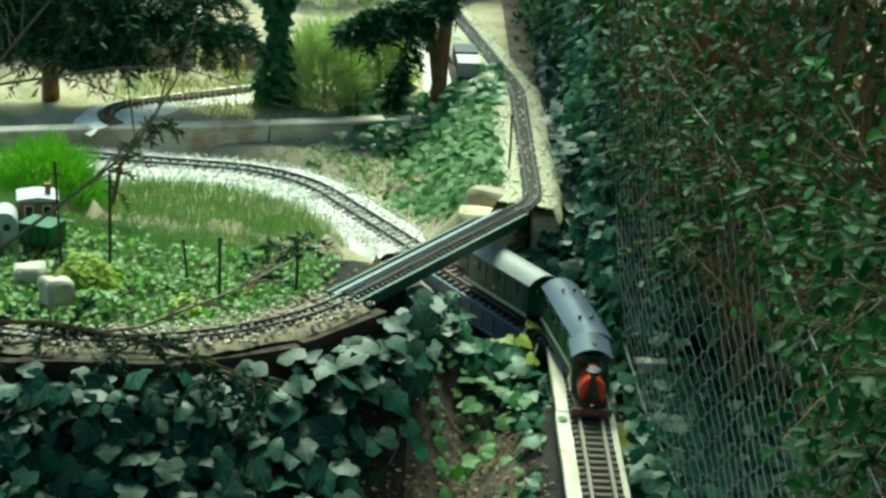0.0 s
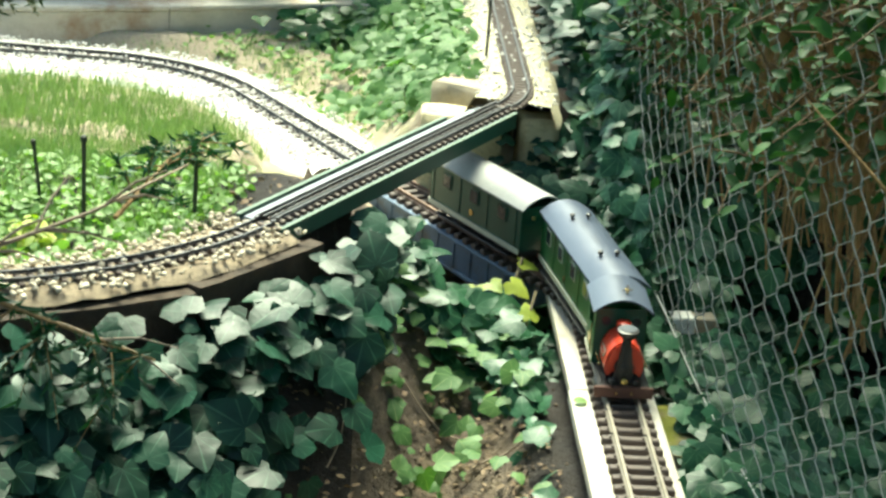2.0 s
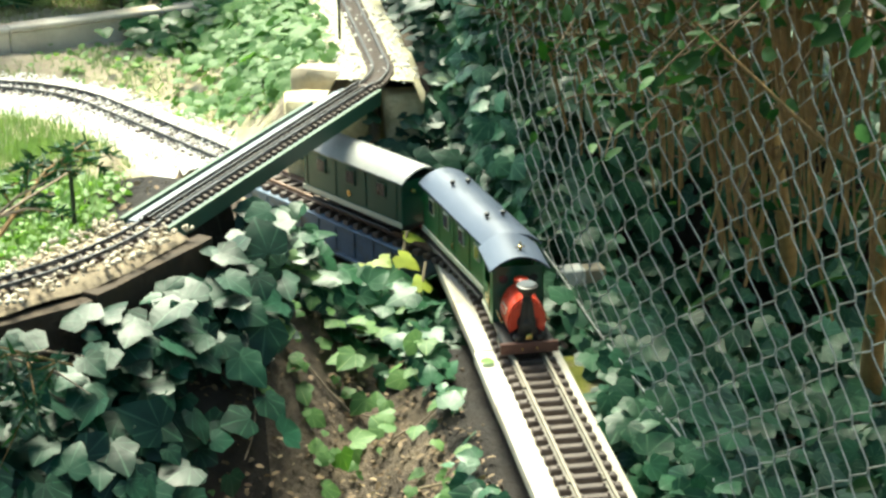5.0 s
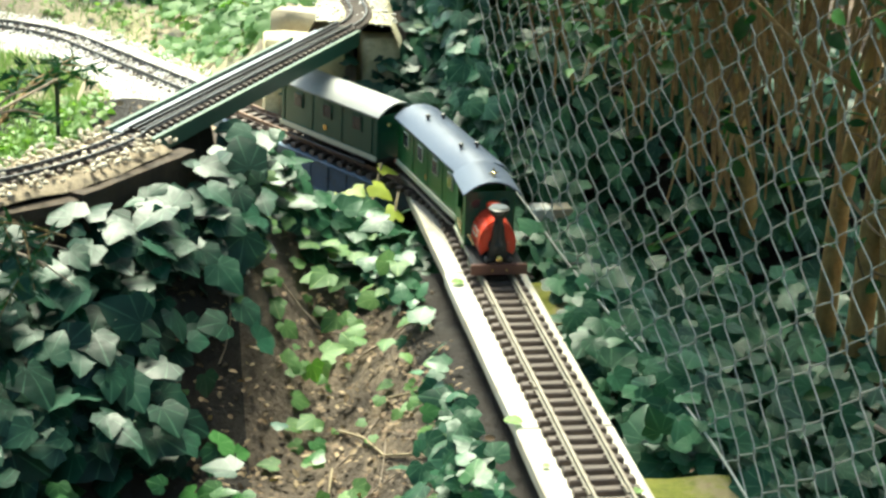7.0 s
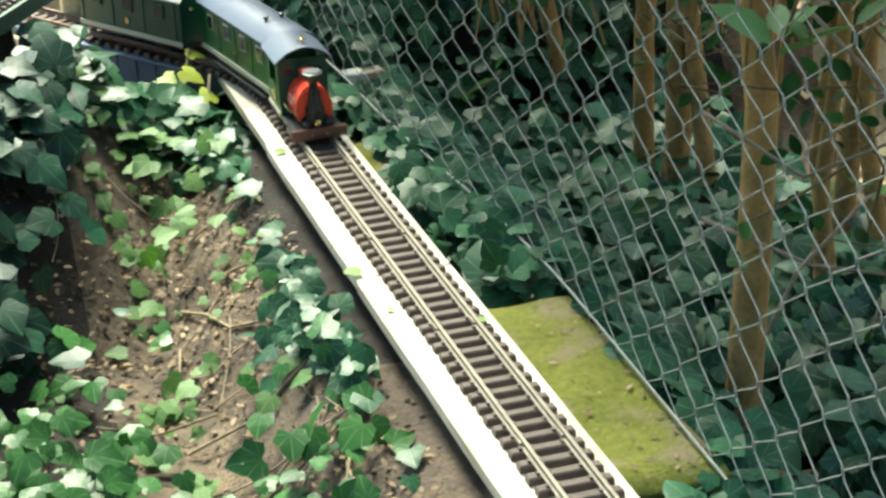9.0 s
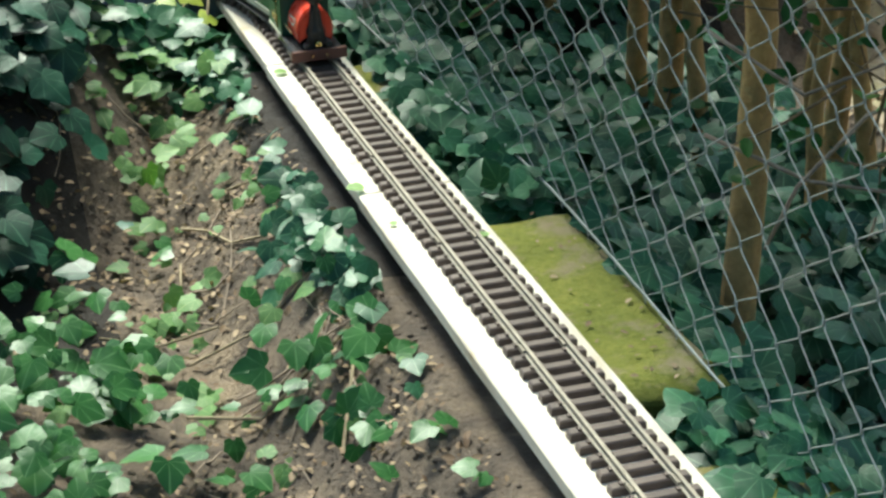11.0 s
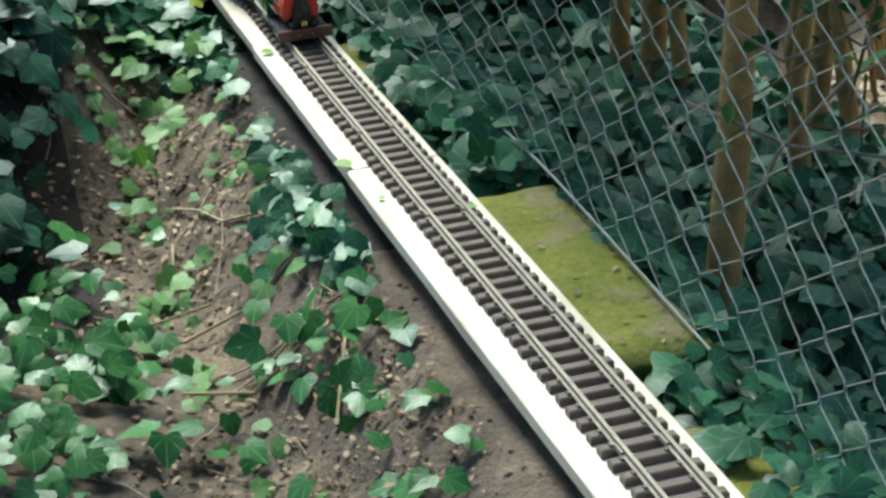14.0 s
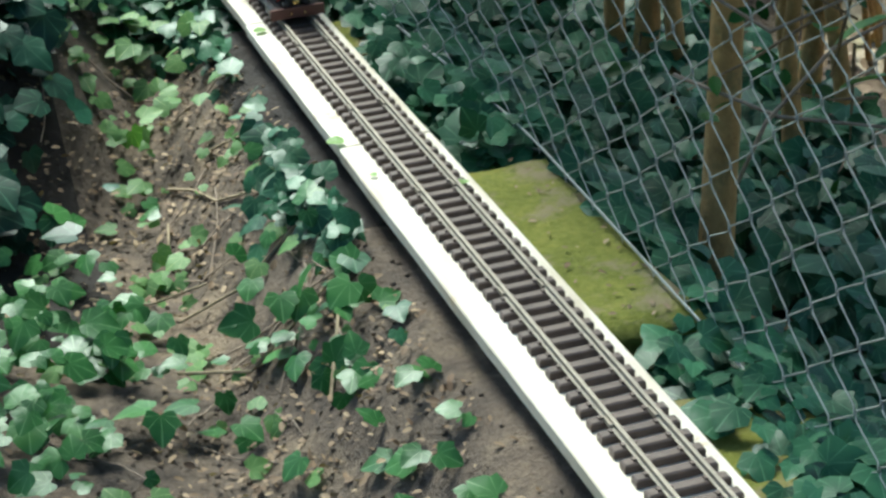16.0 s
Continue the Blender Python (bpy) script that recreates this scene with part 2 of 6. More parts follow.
def tube(points, radii, sides=6, bm=None, cap=True):
    """A bent tapered tube through points."""
    bm = bm or bmesh.new()
    rings = []
    for i, p in enumerate(points):
        p = Vector(p)
        d = (Vector(points[min(i + 1, len(points) - 1)]) - Vector(points[max(i - 1, 0)])).normalized()
        u = d.orthogonal().normalized() if i == 0 else (u - d * u.dot(d)).normalized()
        w = d.cross(u)
        r = radii[i] if isinstance(radii, (list, tuple)) else radii
        rings.append([bm.verts.new(p + (u * math.cos(a) + w * math.sin(a)) * r) for a in (2 * math.pi * k / sides for k in range(sides))])
    for a, b in zip(rings, rings[1:]):
        for k in range(sides):
            bm.faces.new((a[k], a[(k + 1) % sides], b[(k + 1) % sides], b[k]))
    if cap:
        bm.faces.new(rings[0][::-1])
        bm.faces.new(rings[-1])
    return bm


def lathe(profile, sides=20, axis="z", at=(0, 0, 0), bm=None):
    """Turns (radius, height) pairs about an axis."""
    bm = bm or bmesh.new()
    rings = []
    for r, h in profile:
        ring = []
        for k in range(sides):
            a = 2 * math.pi * k / sides
            c = (r * math.cos(a), r * math.sin(a), h)
            c = c if axis == "z" else (c[2], c[0], c[1]) if axis == "x" else (c[0], c[2], c[1])
            ring.append(bm.verts.new(Vector(at) + Vector(c)))
        rings.append(ring)
    for a, b in zip(rings, rings[1:]):
        for k in range(sides):
            bm.faces.new((a[k], a[(k + 1) % sides], b[(k + 1) % sides], b[k]))
    bm.faces.new(rings[0][::-1])
    bm.faces.new(rings[-1])
    bmesh.ops.recalc_face_normals(bm, faces=bm.faces)
    return bm


def prism(outline, y0, y1, bm=None):
    """An (x, z) outline drawn out along y."""
    bm = bm or bmesh.new()
    a, b = [bm.verts.new((x, y0, z)) for x, z in outline], [bm.verts.new((x, y1, z)) for x, z in outline]
    n = len(outline)
    for i in range(n):
        bm.faces.new((a[i], a[(i + 1) % n], b[(i + 1) % n], b[i]))
    bm.faces.new(a[::-1])
    bm.faces.new(b)
    bmesh.ops.recalc_face_normals(bm, faces=bm.faces)
    return bm


def smooth01(a, b, x):
    t = np.clip((x - a) / (b - a), 0, 1)
    return t * t * (3 - 2 * t)


# ---- the lines of the railway ----
LOOP_C, LOOP_R = (-1.03, 1.458), 0.60
RAISED = 0.18      # foot of the upper track


def ground_z(x, y):
    """Height of the soil: a shaded hollow, a bank up to the raised bed, the garden level beyond."""
    x, y = np.asarray(x, float), np.asarray(y, float)
    r = np.hypot(x - LOOP_C[0], y - LOOP_C[1])
    hollow = -0.205 + (0.07 + 0.08 * smooth01(1.4, 1.15, y)) * smooth01(-0.30, -0.085, x) + 0.05 * smooth01(-0.28, -0.62, x) + (0.05 - 0.08 * smooth01(1.4, 1.15, y)) * smooth01(0.03, 0.08, x) - 0.20 * smooth01(0.16, 0.36, x)
    bank = hollow + (0.02 - hollow) * smooth01(0.95, 0.71, r)
    front = bank + (0.105 - bank) * smooth01(0.64, 0.60, r)          # inside the timber edging the bed is filled
    bed = np.where(r < 0.64, 0.150 - 0.075 * smooth01(0.55, 0.30, r), front)
    rg = np.hypot(x + 1.05, y - 1.98)
    garden = -0.032 + 0.034 * smooth01(0.78, 0.88, rg) + 0.030 * smooth01(0.56, 0.49, rg)
    t = smooth01(1.40, 1.80, y + 0.35 * (x + 0.35)) * smooth01(0.66, 0.62, r) + smooth01(1.75, 2.05, y + 0.35 * (x + 0.35)) * (1 - smooth01(0.66, 0.62, r))
    rightside = smooth01(-0.05, 0.10, x) * smooth01(1.35, 1.9, y)
    z = bed * (1 - t) + garden * t
    lift = smooth01(-0.42, -0.16, x) * smooth01(1.92, 2.03, y)
    z = z + (0.155 - z) * lift
    z = np.where((lift < 0.5), z + 0.07 * rightside * (1 - lift), z)
    terrace = smooth01(3.0, 3.10, y - 0.25 * (x + 0.5)) * smooth01(-0.05, -0.2, x)
    z = z + (0.056 - z) * terrace * (z < 0.056)
    z = z + 0.50 * smooth01(1.0, 2.2, x) * smooth01(6.5, 4.0, y)     # litter bank behind the hedge
    return z


def bumpy(x, y):
    return 0.012 * noise.noise((x * 9, y * 9, 0)) + 0.006 * noise.noise((x * 30, y * 30, 3))


def axis_steps(a, b, fine, far):
    s = list(np.arange(a, b + fine / 2, fine))
    g, lo, hi = fine, a, b
    while hi < far:
        g *= 1.45
        lo, hi = lo - g, hi + g
        s = [lo] + s + [hi]
    return np.array(s)


def build_ground():
    xs, ys = axis_steps(-2.0, 1.6, 0.022, 300), axis_steps(-1.2, 5.4, 0.022, 300)
    X, Y = np.meshgrid(xs, ys)
    Z = ground_z(X, Y)
    co = np.stack([X, Y, Z], 2).reshape(-1, 3)
    near = (np.abs(co[:, 0]) < 3) & (np.abs(co[:, 1] - 2) < 4)
    co[near, 2] += [bumpy(a, b) for a, b in co[near, :2]]
    w, hgt = len(xs), len(ys)
    i = np.arange((hgt - 1) * (w - 1))
    a = (i // (w - 1)) * w + i % (w - 1)
    me = bpy.data.meshes.new("ground")
    me.from_pydata(co.tolist(), [], np.stack([a, a + 1, a + w + 1, a + w], 1).tolist())
    me.materials.append(SOIL)
    me.materials.append(LAWN)
    cx, cy = X.reshape(-1)[a], Y.reshape(-1)[a]
    me.materials.append(PALE_SUNLIT_SOIL)
    # pale tan garden soil; past the hedge (x > 1) the paleness stands for sunlight
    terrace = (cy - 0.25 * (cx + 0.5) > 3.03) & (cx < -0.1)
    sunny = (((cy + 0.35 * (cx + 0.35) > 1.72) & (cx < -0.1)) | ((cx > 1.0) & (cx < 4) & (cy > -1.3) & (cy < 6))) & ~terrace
    # ground below the ivy is coloured almost black to stand for shade
    me.materials.append(IVY_SHADE_SOIL)
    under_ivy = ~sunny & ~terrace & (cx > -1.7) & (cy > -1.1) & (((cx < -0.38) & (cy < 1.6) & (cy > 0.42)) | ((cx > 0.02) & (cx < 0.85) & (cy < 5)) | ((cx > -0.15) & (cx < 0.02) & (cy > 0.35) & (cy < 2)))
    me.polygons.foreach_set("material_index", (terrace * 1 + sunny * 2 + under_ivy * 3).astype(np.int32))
    me.polygons.foreach_set("use_smooth", [True] * len(me.polygons))
    tagged(new("ground", me), "bare brown garden soil, uneven and sloping", "ground", kind="structure")


build_ground()


def gz(x, y):
    return float(ground_z(x, y)) + bumpy(x, y)


# ---- track ----
GAUGE, PITCH = 0.045, 0.02727


def along(start, heading, length, radius=0.0, step=0.02):
    """Points (x, y, heading) along a straight, or a curve to the left (radius > 0) or right (radius < 0). Heading: degrees left of +y."""
    n = max(2, int(round(length / step)) + 1)
    out = []
    for s in np.linspace(0, length, n):
        a0 = radians(heading)
        if radius:
            a = a0 + s / radius
            x = start[0] - radius * (math.cos(a0) - math.cos(a))
            y = start[1] + radius * (math.sin(a) - math.sin(a0))
        else:
            a, x, y = a0, start[0] - s * math.sin(a0), start[1] + s * math.cos(a0)
        out.append((x, y, math.degrees(a)))
    return out


RAIL_SHAPE = ((-0.0034, 0.0), (0.0034, 0.0), (0.0034, 0.0013), (0.0008, 0.0026), (0.0008, 0.0058), (0.0020, 0.0066), (0.0020, 0.0086), (-0.0020, 0.0086), (-0.0020, 0.0066), (-0.0008, 0.0058), (-0.0008, 0.0026), (-0.0034, 0.0013))


def rail_mesh(path, side, z, k=1.0):
    bm = bmesh.new()
    rings = []
    for x, y, h in path:
        a = radians(h)
        nx, ny = math.cos(a), math.sin(a)
        rings.append([bm.verts.new((x + nx * (side + u * k), y + ny * (side + u * k), z + w * k)) for u, w in RAIL_SHAPE])
    n = len(RAIL_SHAPE)
    for p, q in zip(rings, rings[1:]):
        for k in range(n):
            bm.faces.new((p[k], p[(k + 1) % n], q[(k + 1) % n], q[k]))
    bm.faces.new(rings[0][::-1])
    bm.faces.new(rings[-1])
    bmesh.ops.recalc_face_normals(bm, faces=bm.faces)
    return bm


def sleeper_mesh():
    bm = bmesh.new()
    for x0, x1 in ((-0.0395, 0.0395),):
        box(x0, x1, -0.0066, 0.0066, 0, 0.0088, bm=bm)
    bmesh.ops.bevel(bm, geom=[e for e in bm.edges if abs(e.verts[0].co.z - e.verts[1].co.z) < 1e-6 and e.verts[0].co.z > 0.005], offset=0.0016, segments=1, affect="EDGES")
    for s in (-1, 1):
        for t in (-1, 1):
            cx = s * GAUGE / 2 + t * 0.0055
            box(cx - 0.0018, cx + 0.0018, -0.003, 0.003, 0.0085, 0.0112, bm=bm)
    me = bpy.data.meshes.new("sleeper")
    bm.to_mesh(me)
    bm.free()
    me.materials.append(SLEEPER)
    return me


SLEEPER_MESH = sleeper_mesh()


FINE = 0.62        # the upper line is laid to a smaller gauge


def track(start, heading, length, radius, z, label, rails=None, k=1.0):
    rails = rails or BRASS
    g = GAUGE * k / 2
    path = along(start, heading, length, radius)
    thing = empty("track_piece", label=label, category="track", group="railway track pieces")
    for s in (-g, g):
        part("rail", rail_mesh(path, s, z + 0.0088 * k, k), rails, thing)
    n = max(2, int(round(length / (PITCH * (1.1 * k if k < 1 else 1)))))
    for i in range(n):
        p = along(start, heading, length * (i + 0.5) / n, radius)[-1]
        o = new("sleeper", SLEEPER_MESH)
        o.parent = thing
        o.matrix_basis = pose(p[0] + random.gauss(0, 0.0003), p[1], z, 0, 0, p[2] + random.gauss(0, 0.5)) @ Matrix.Diagonal((k, k, k, 1))
    for s in (-g, g):
        j = path[0]
        bm = box(-0.0042 * k, 0.0042 * k, -0.009, 0.009, 0, 0.0045 * k)
        bm.transform(pose(j[0], j[1], z + 0.0089 * k, 0, 0, j[2]) @ pose(s, 0, 0))
        part("rail_joiner", bm, rails, thing)
    return path[-1]


LOWER = "brown plastic sleepers with dull brass rails, straight, on a white board"
for y0, ln in ((-1.2, 0.6), (-0.6, 0.3), (-0.3, 0.3), (0.0, 0.3), (0.3, 0.3), (0.6, 0.285), (0.885, 0.295)):
    track((0, y0), 0, ln, 0, 0.0, LOWER)
BEND_Y, BEND_R = 1.254, 0.40
track((0, 1.18), 0, BEND_Y - 1.18, 0, 0.0, LOWER)
e = track((0, BEND_Y), 0, radians(30) * BEND_R, BEND_R, 0.0, "curved brown plastic track with brass rails leaving a white board")
BEND_END = e[:2]
e = track(e[:2], 30, 0.6, 0, 0.0, "straight brown track with rusty rails on a blue-grey girder", rails=RUSTY_RAIL)
e = track(e[:2], 30, 0.5, 0, 0.0, "straight track bedded in white gravel", rails=DARK_RAIL)
GRAVEL_TURN = e[:2]
for k in range(2):
    e = track(e[:2], 30 + 27.5 * k, radians(27.5) * 0.4, 0.4, 0.0, "curved track bedded in white gravel", rails=DARK_RAIL)
for k in range(3):
    e = track(e[:2], 85, 0.3, 0, 0.0, "straight track bedded in white gravel", rails=DARK_RAIL)
# upper line: from the bridge back round the raised bed, and on along the hedge
BR0, BR1, BR_TURN = (-0.510, 1.158), (-0.127, 1.806), -30.6
track(BR0, BR_TURN, 0.753, 0, RAISED + 0.004, "dark straight narrow track carried on a green bridge", rails=DARK_RAIL, k=FINE)
e = (BR0[0], BR0[1], 150)
for k in range(5):
    e = track(e[:2], e[2], 0.314, -0.6, RAISED, "curved dark narrow track on a raised gravel bed", rails=DARK_RAIL, k=FINE)
e = track(BR1, BR_TURN, radians(30.6) * 0.3, 0.3, RAISED, "curved narrow track at the end of a green bridge", rails=DARK_RAIL, k=FINE)
HEDGE_LINE = e[:2]
for k in range(3):
    e = track(e[:2], 0, 0.3, 0, RAISED, "straight narrow track on a mossy bank beside the hedge", rails=DARK_RAIL, k=FINE)
e = track(e[:2], 0, 0.21, 1.2, RAISED, "gently curving narrow track beside the hedge", rails=DARK_RAIL, k=FINE)
for k in range(3):
    e = track(e[:2], 10, 0.6, 0, RAISED, "straight far narrow track beside the hedge", rails=DARK_RAIL, k=FINE)


# ---- boards, girder, bridge, edging ----
def plank(y0, y1, x0, x1, label, far_skew=0.0, drop=0.0):
    bm = box(x0, x1, y0, y1, -0.018 - drop, -0.0004 - drop)
    for v in bm.verts:
        if v.co.y > (y0 + y1) / 2:
            v.co.y += far_skew * (v.co.x - x0) / (x1 - x0)
    bmesh.ops.subdivide_edges(bm, edges=[e for e in bm.edges if abs(e.verts[0].co.y - e.verts[1].co.y) > 0.1], cuts=10)
    for v in bm.verts:
        v.co.x += 0.0012 * noise.noise((v.co.x * 20, v.co.y * 7, 5))
    bmesh.ops.bevel(bm, geom=[e for e in bm.edges if e.calc_face_angle(0) > 1.0], offset=0.0016, segments=1, affect="EDGES")
    return tagged(part("plank", bm, BOARD_PAINT), label, "plank", "white boards under the track")


WB = "white-painted wooden board carrying the railway track"
plank(-1.25, 0.4975, -0.0695, 0.0545, WB)
plank(0.5, 1.040, -0.0680, 0.0540, WB)
plank(1.043, 1.437, -0.0655, 0.0500, "short white-painted board with a skewed end under the curve", 0.095)

def fallen_leaf(x, y, z, turn, size, m, label):
    v, f = ROUND_T
    me = bpy.data.meshes.new("fallen_leaf")
    me.from_pydata((v * size).tolist(), [], f)
    me.materials.append(m)
    o = tagged(new("fallen_leaf", me), label, "leaf", "leaves fallen on the boards")
    o.matrix_world = pose(x, y, z, 6, -8, turn)


LEAVES_LATER = ((-0.058, 0.507, 0.004, 70, 0.026), (-0.018, 1.075, 0.022, 20, 0.030), (-0.046, 0.995, 0.003, 100, 0.022), (0.035, 0.30, 0.013, 150, 0.016), (-0.052, 0.383, 0.003, 30, 0.012))

b = empty("cross_batten", pose(0.035, 1.375, -0.0305, 0, 0, 6), label="pale wooden batten laid across under a white board", category="batten")
part("bar", box(-0.03, 0.17, -0.016, 0.016, -0.012, 0.012, 0.002), PALE_WOOD, b)
part("white_end", box(0.095, 0.135, -0.0175, 0.0175, -0.0135, 0.0135, 0.002), WHITE_PAINT, b, "patch of white paint")


def slab(x0, x1, y0, y1, top, label):
    bm = box(x0, x1, y0, y1, top - 0.075, top)
    bmesh.ops.subdivide_edges(bm, edges=bm.edges, cuts=7, use_grid_fill=True)
    for v in bm.verts:
        v.co += Vector((noise.noise(v.co * 14), noise.noise(v.co * 14 + Vector((9, 0, 0))), 0.5 * noise.noise(v.co * 20))) * 0.009
    tagged(part("stone_slab", bm, MOSS, smooth=True), label, "slab", "mossy slabs beside the track")


slab(0.02, 0.168, -0.10, 0.39, -0.0195, "stone slab furred with yellow-green moss, under the board")
slab(0.015, 0.175, -0.85, -0.24, -0.0195, "second moss-grown stone slab half under the board")
slab(0.01, 0.11, 0.88, 1.04, -0.0195, "small mossy stone slab beneath the board")

g = empty("girder_bridge", pose(BEND_END[0], BEND_END[1], 0, 0, 0, 30), label="blue-grey plate girder carrying the lower track", category="bridge")
part("beam", box(-0.040, 0.040, 0.045, 0.68, -0.055, -0.0006, 0.002), GIRDER, g)
part("top_flange", box(-0.046, 0.046, 0.045, 0.68, -0.006, -0.0003, 0.001), GIRDER, g)
part("bottom_flange", box(-0.046, 0.046, 0.045, 0.68, -0.060, -0.054, 0.001), GIRDER, g)
for k in range(12):
    for s in (-1, 1):
        part("stiffener", box(s * 0.0402 - 0.002, s * 0.0402 + 0.002, 0.075 + k * 0.052, 0.081 + k * 0.052, -0.054, -0.006), GIRDER, g)

BRIDGE = empty("deck_bridge", pose(BR0[0], BR0[1], RAISED, 0, 0, BR_TURN), label="dark green narrow model railway bridge with a grey walkway", category="bridge")
part("deck", box(-0.040, 0.0295, -0.01, 0.735, -0.010, 0.0035, 0.001), DECK, BRIDGE, "blue-grey deck")
part("walkway", box(-0.036, -0.0215, -0.006, 0.70, 0.004, 0.0075, 0.0006), WALKWAY, BRIDGE, "pale grey walkway strip")
for x0, x1, y1, low, top in ((-0.0445, -0.0405, 0.62, -0.012, 0.010), (0.030, 0.034, 0.74, -0.022, 0.004)):
    part("side_girder", box(x0, x1, -0.012, y1, low, top, 0.0008), BRIDGE_GREEN, BRIDGE)
    part("rim", box(x0 - 0.0015, x1 + 0.0015, -0.013, y1 + 0.001, top, top + 0.002, 0.0006), RIM_GREEN, BRIDGE, "lighter green rim")
part("guard_rail", box(-0.0065, -0.0045, 0, 0.73, 0.0095, 0.0135), BLACK, BRIDGE)
part("guard_rail", box(0.0045, 0.0065, 0, 0.73, 0.0095, 0.0135), BLACK, BRIDGE)


def rough_block(name, x, y, z0, z1, w, d, turn, m, label, category, wob=0.004):
    bm = box(-w / 2, w / 2, -d / 2, d / 2, z0, z1)
    bmesh.ops.subdivide_edges(bm, edges=bm.edges, cuts=3, use_grid_fill=True)
    bmesh.ops.bevel(bm, geom=[e for e in bm.edges if e.calc_face_angle(0) > 1.0], offset=0.003, segments=2, affect="EDGES")
    for v in bm.verts:
        v.co += Vector((noise.noise(v.co * 30 + Vector((x, y, 0))), noise.noise(v.co * 30 + Vector((x, 7, 0))), noise.noise(v.co * 30 + Vector((3, y, 0))))) * wob
    ob = part(name, bm, m, smooth=True)
    ob.matrix_world = pose(x, y, 0, 0, 0, turn)
    return tagged(ob, label, category)


rough_block("stone_block", -0.052, 1.905, -0.04, 0.146, 0.070, 0.07, 2, SANDSTONE, "rough yellow sandstone block at the bridge end", "block")
rough_block("stone_block", -0.192, 1.895, -0.06, 0.148, 0.145, 0.08, -3, SANDSTONE, "yellow sandstone block supporting the green bridge", "block")
rough_block("stone_block", -0.168, 1.985, 0.08, 0.175, 0.14, 0.07, -30, PALE_WOOD, "weathered pale wooden block behind the bridge end", "block")
rough_block("edging_block", -0.462, 2.055, -0.14, 0.006, 0.085, 0.03, 4, CONCRETE, "pale concrete edging end at the gravel path", "edging", 0.002)

# timber edging round the raised bed: straight boards set in a polygon
EDGE_R = 0.672
angles = [-28, -50, -74, -98, -122, -146]
for i, (a, b_) in enumerate(zip(angles, angles[1:])):
    p, q = [Vector((LOOP_C[0] + EDGE_R * math.cos(radians(t)), LOOP_C[1] + EDGE_R * math.sin(radians(t)), 0)) for t in (a, b_)]
    d = q - p
    th = empty("timber_edging", pose(p.x, p.y, 0, 0, 0, math.degrees(math.atan2(d.y, d.x))), label="dark weathered timber boards holding up the raised bed", category="edging", group="timber edging boards")
    for z0, z1 in ((-0.13, 0.058), (0.062, 0.166 - 0.006 * (i % 2))):
        bm = box(0, d.length - 0.003, -0.013, 0.013, z0, z1)
        bmesh.ops.subdivide_edges(bm, edges=[e for e in bm.edges if e.calc_length() > 0.15], cuts=6)
        for v in bm.verts:
            v.co += Vector((0, 0.004 * noise.noise((v.co.x * 9, i, v.co.z * 30)), 0.003 * noise.noise((v.co.x * 12, i * 3, 1))))
        part("board", bm, OLD_TIMBER, th)

# low concrete wall across the garden
wp = [(-2.6, 2.35), (-1.31, 2.735), (-0.80, 2.875), (-0.46, 2.985), (-0.16, 3.03)]
for (x0, y0), (x1, y1) in zip(wp, wp[1:]):
    ln = math.hypot(x1 - x0, y1 - y0)
    o = empty("garden_wall", pose(x0, y0, 0, 0, 0, math.degrees(math.atan2(y1 - y0, x1 - x0))), label="low stained concrete garden wall with a pale top", category="wall")
    part("wall_body", box(0, ln - 0.002, 0.0, 0.045, -0.06, 0.050, 0.002), CONCRETE, o)
    part("coping", box(-0.001, ln - 0.001, -0.004, 0.052, 0.050, 0.063, 0.003), CONCRETE, o, "pale smooth coping")


# ---- scattered small pieces, joined ----
def template(verts, faces):
    return np.array(verts, float), faces


def fan_leaf(outline, cup, droop):
    """A leaf fanned from its middle: outline of the right half, from the stalk to the tip."""
    pts = list(outline) + [(-x, y) for x, y in outline[-2:0:-1]]
    v = [(0, 0.4, 0.0)] + [(x, y, -cup * abs(x) ** 1.3 - droop * max(0, y - 0.4) ** 2) for x, y in pts]
    n = len(pts)
    return template(v, [(0, 1 + i, 1 + (i + 1) % n) for i in range(n)])


IVY_T = fan_leaf([(0, 0), (0.12, -0.13), (0.30, -0.17), (0.42, -0.04), (0.57, 0.17), (0.46, 0.33), (0.36, 0.42), (0.31, 0.61), (0.18, 0.80), (0.06, 0.94), (0, 0.98)], 0.28, 0.45)
IVY_T2 = fan_leaf([(0, 0), (0.18, -0.13), (0.38, -0.12), (0.46, 0.06), (0.58, 0.34), (0.40, 0.44), (0.34, 0.62), (0.14, 0.86), (0, 0.97)], -0.16, 0.40)
IVY_T3 = fan_leaf([(0, 0), (0.20, -0.14), (0.42, -0.10), (0.50, 0.12), (0.58, 0.36), (0.42, 0.52), (0.26, 0.74), (0.09, 0.88), (0, 0.92)], 0.10, 0.55)
OVAL_T = fan_leaf([(0, 0), (0.20, 0.2), (0.26, 0.5), (0.16, 0.82), (0, 1.0)], -0.35, 0.25)
ROUND_T = fan_leaf([(0, 0), (0.30, 0.12), (0.42, 0.45), (0.28, 0.82), (0, 0.95)], -0.25, 0.2)
BLADE_T = template([(-0.5, 0, 0), (0.5, 0, 0), (0.38, 0.45, 0.10), (-0.38, 0.45, 0.10), (0, 1.0, 0.42)], [(0, 1, 2), (0, 2, 3), (3, 2, 4)])


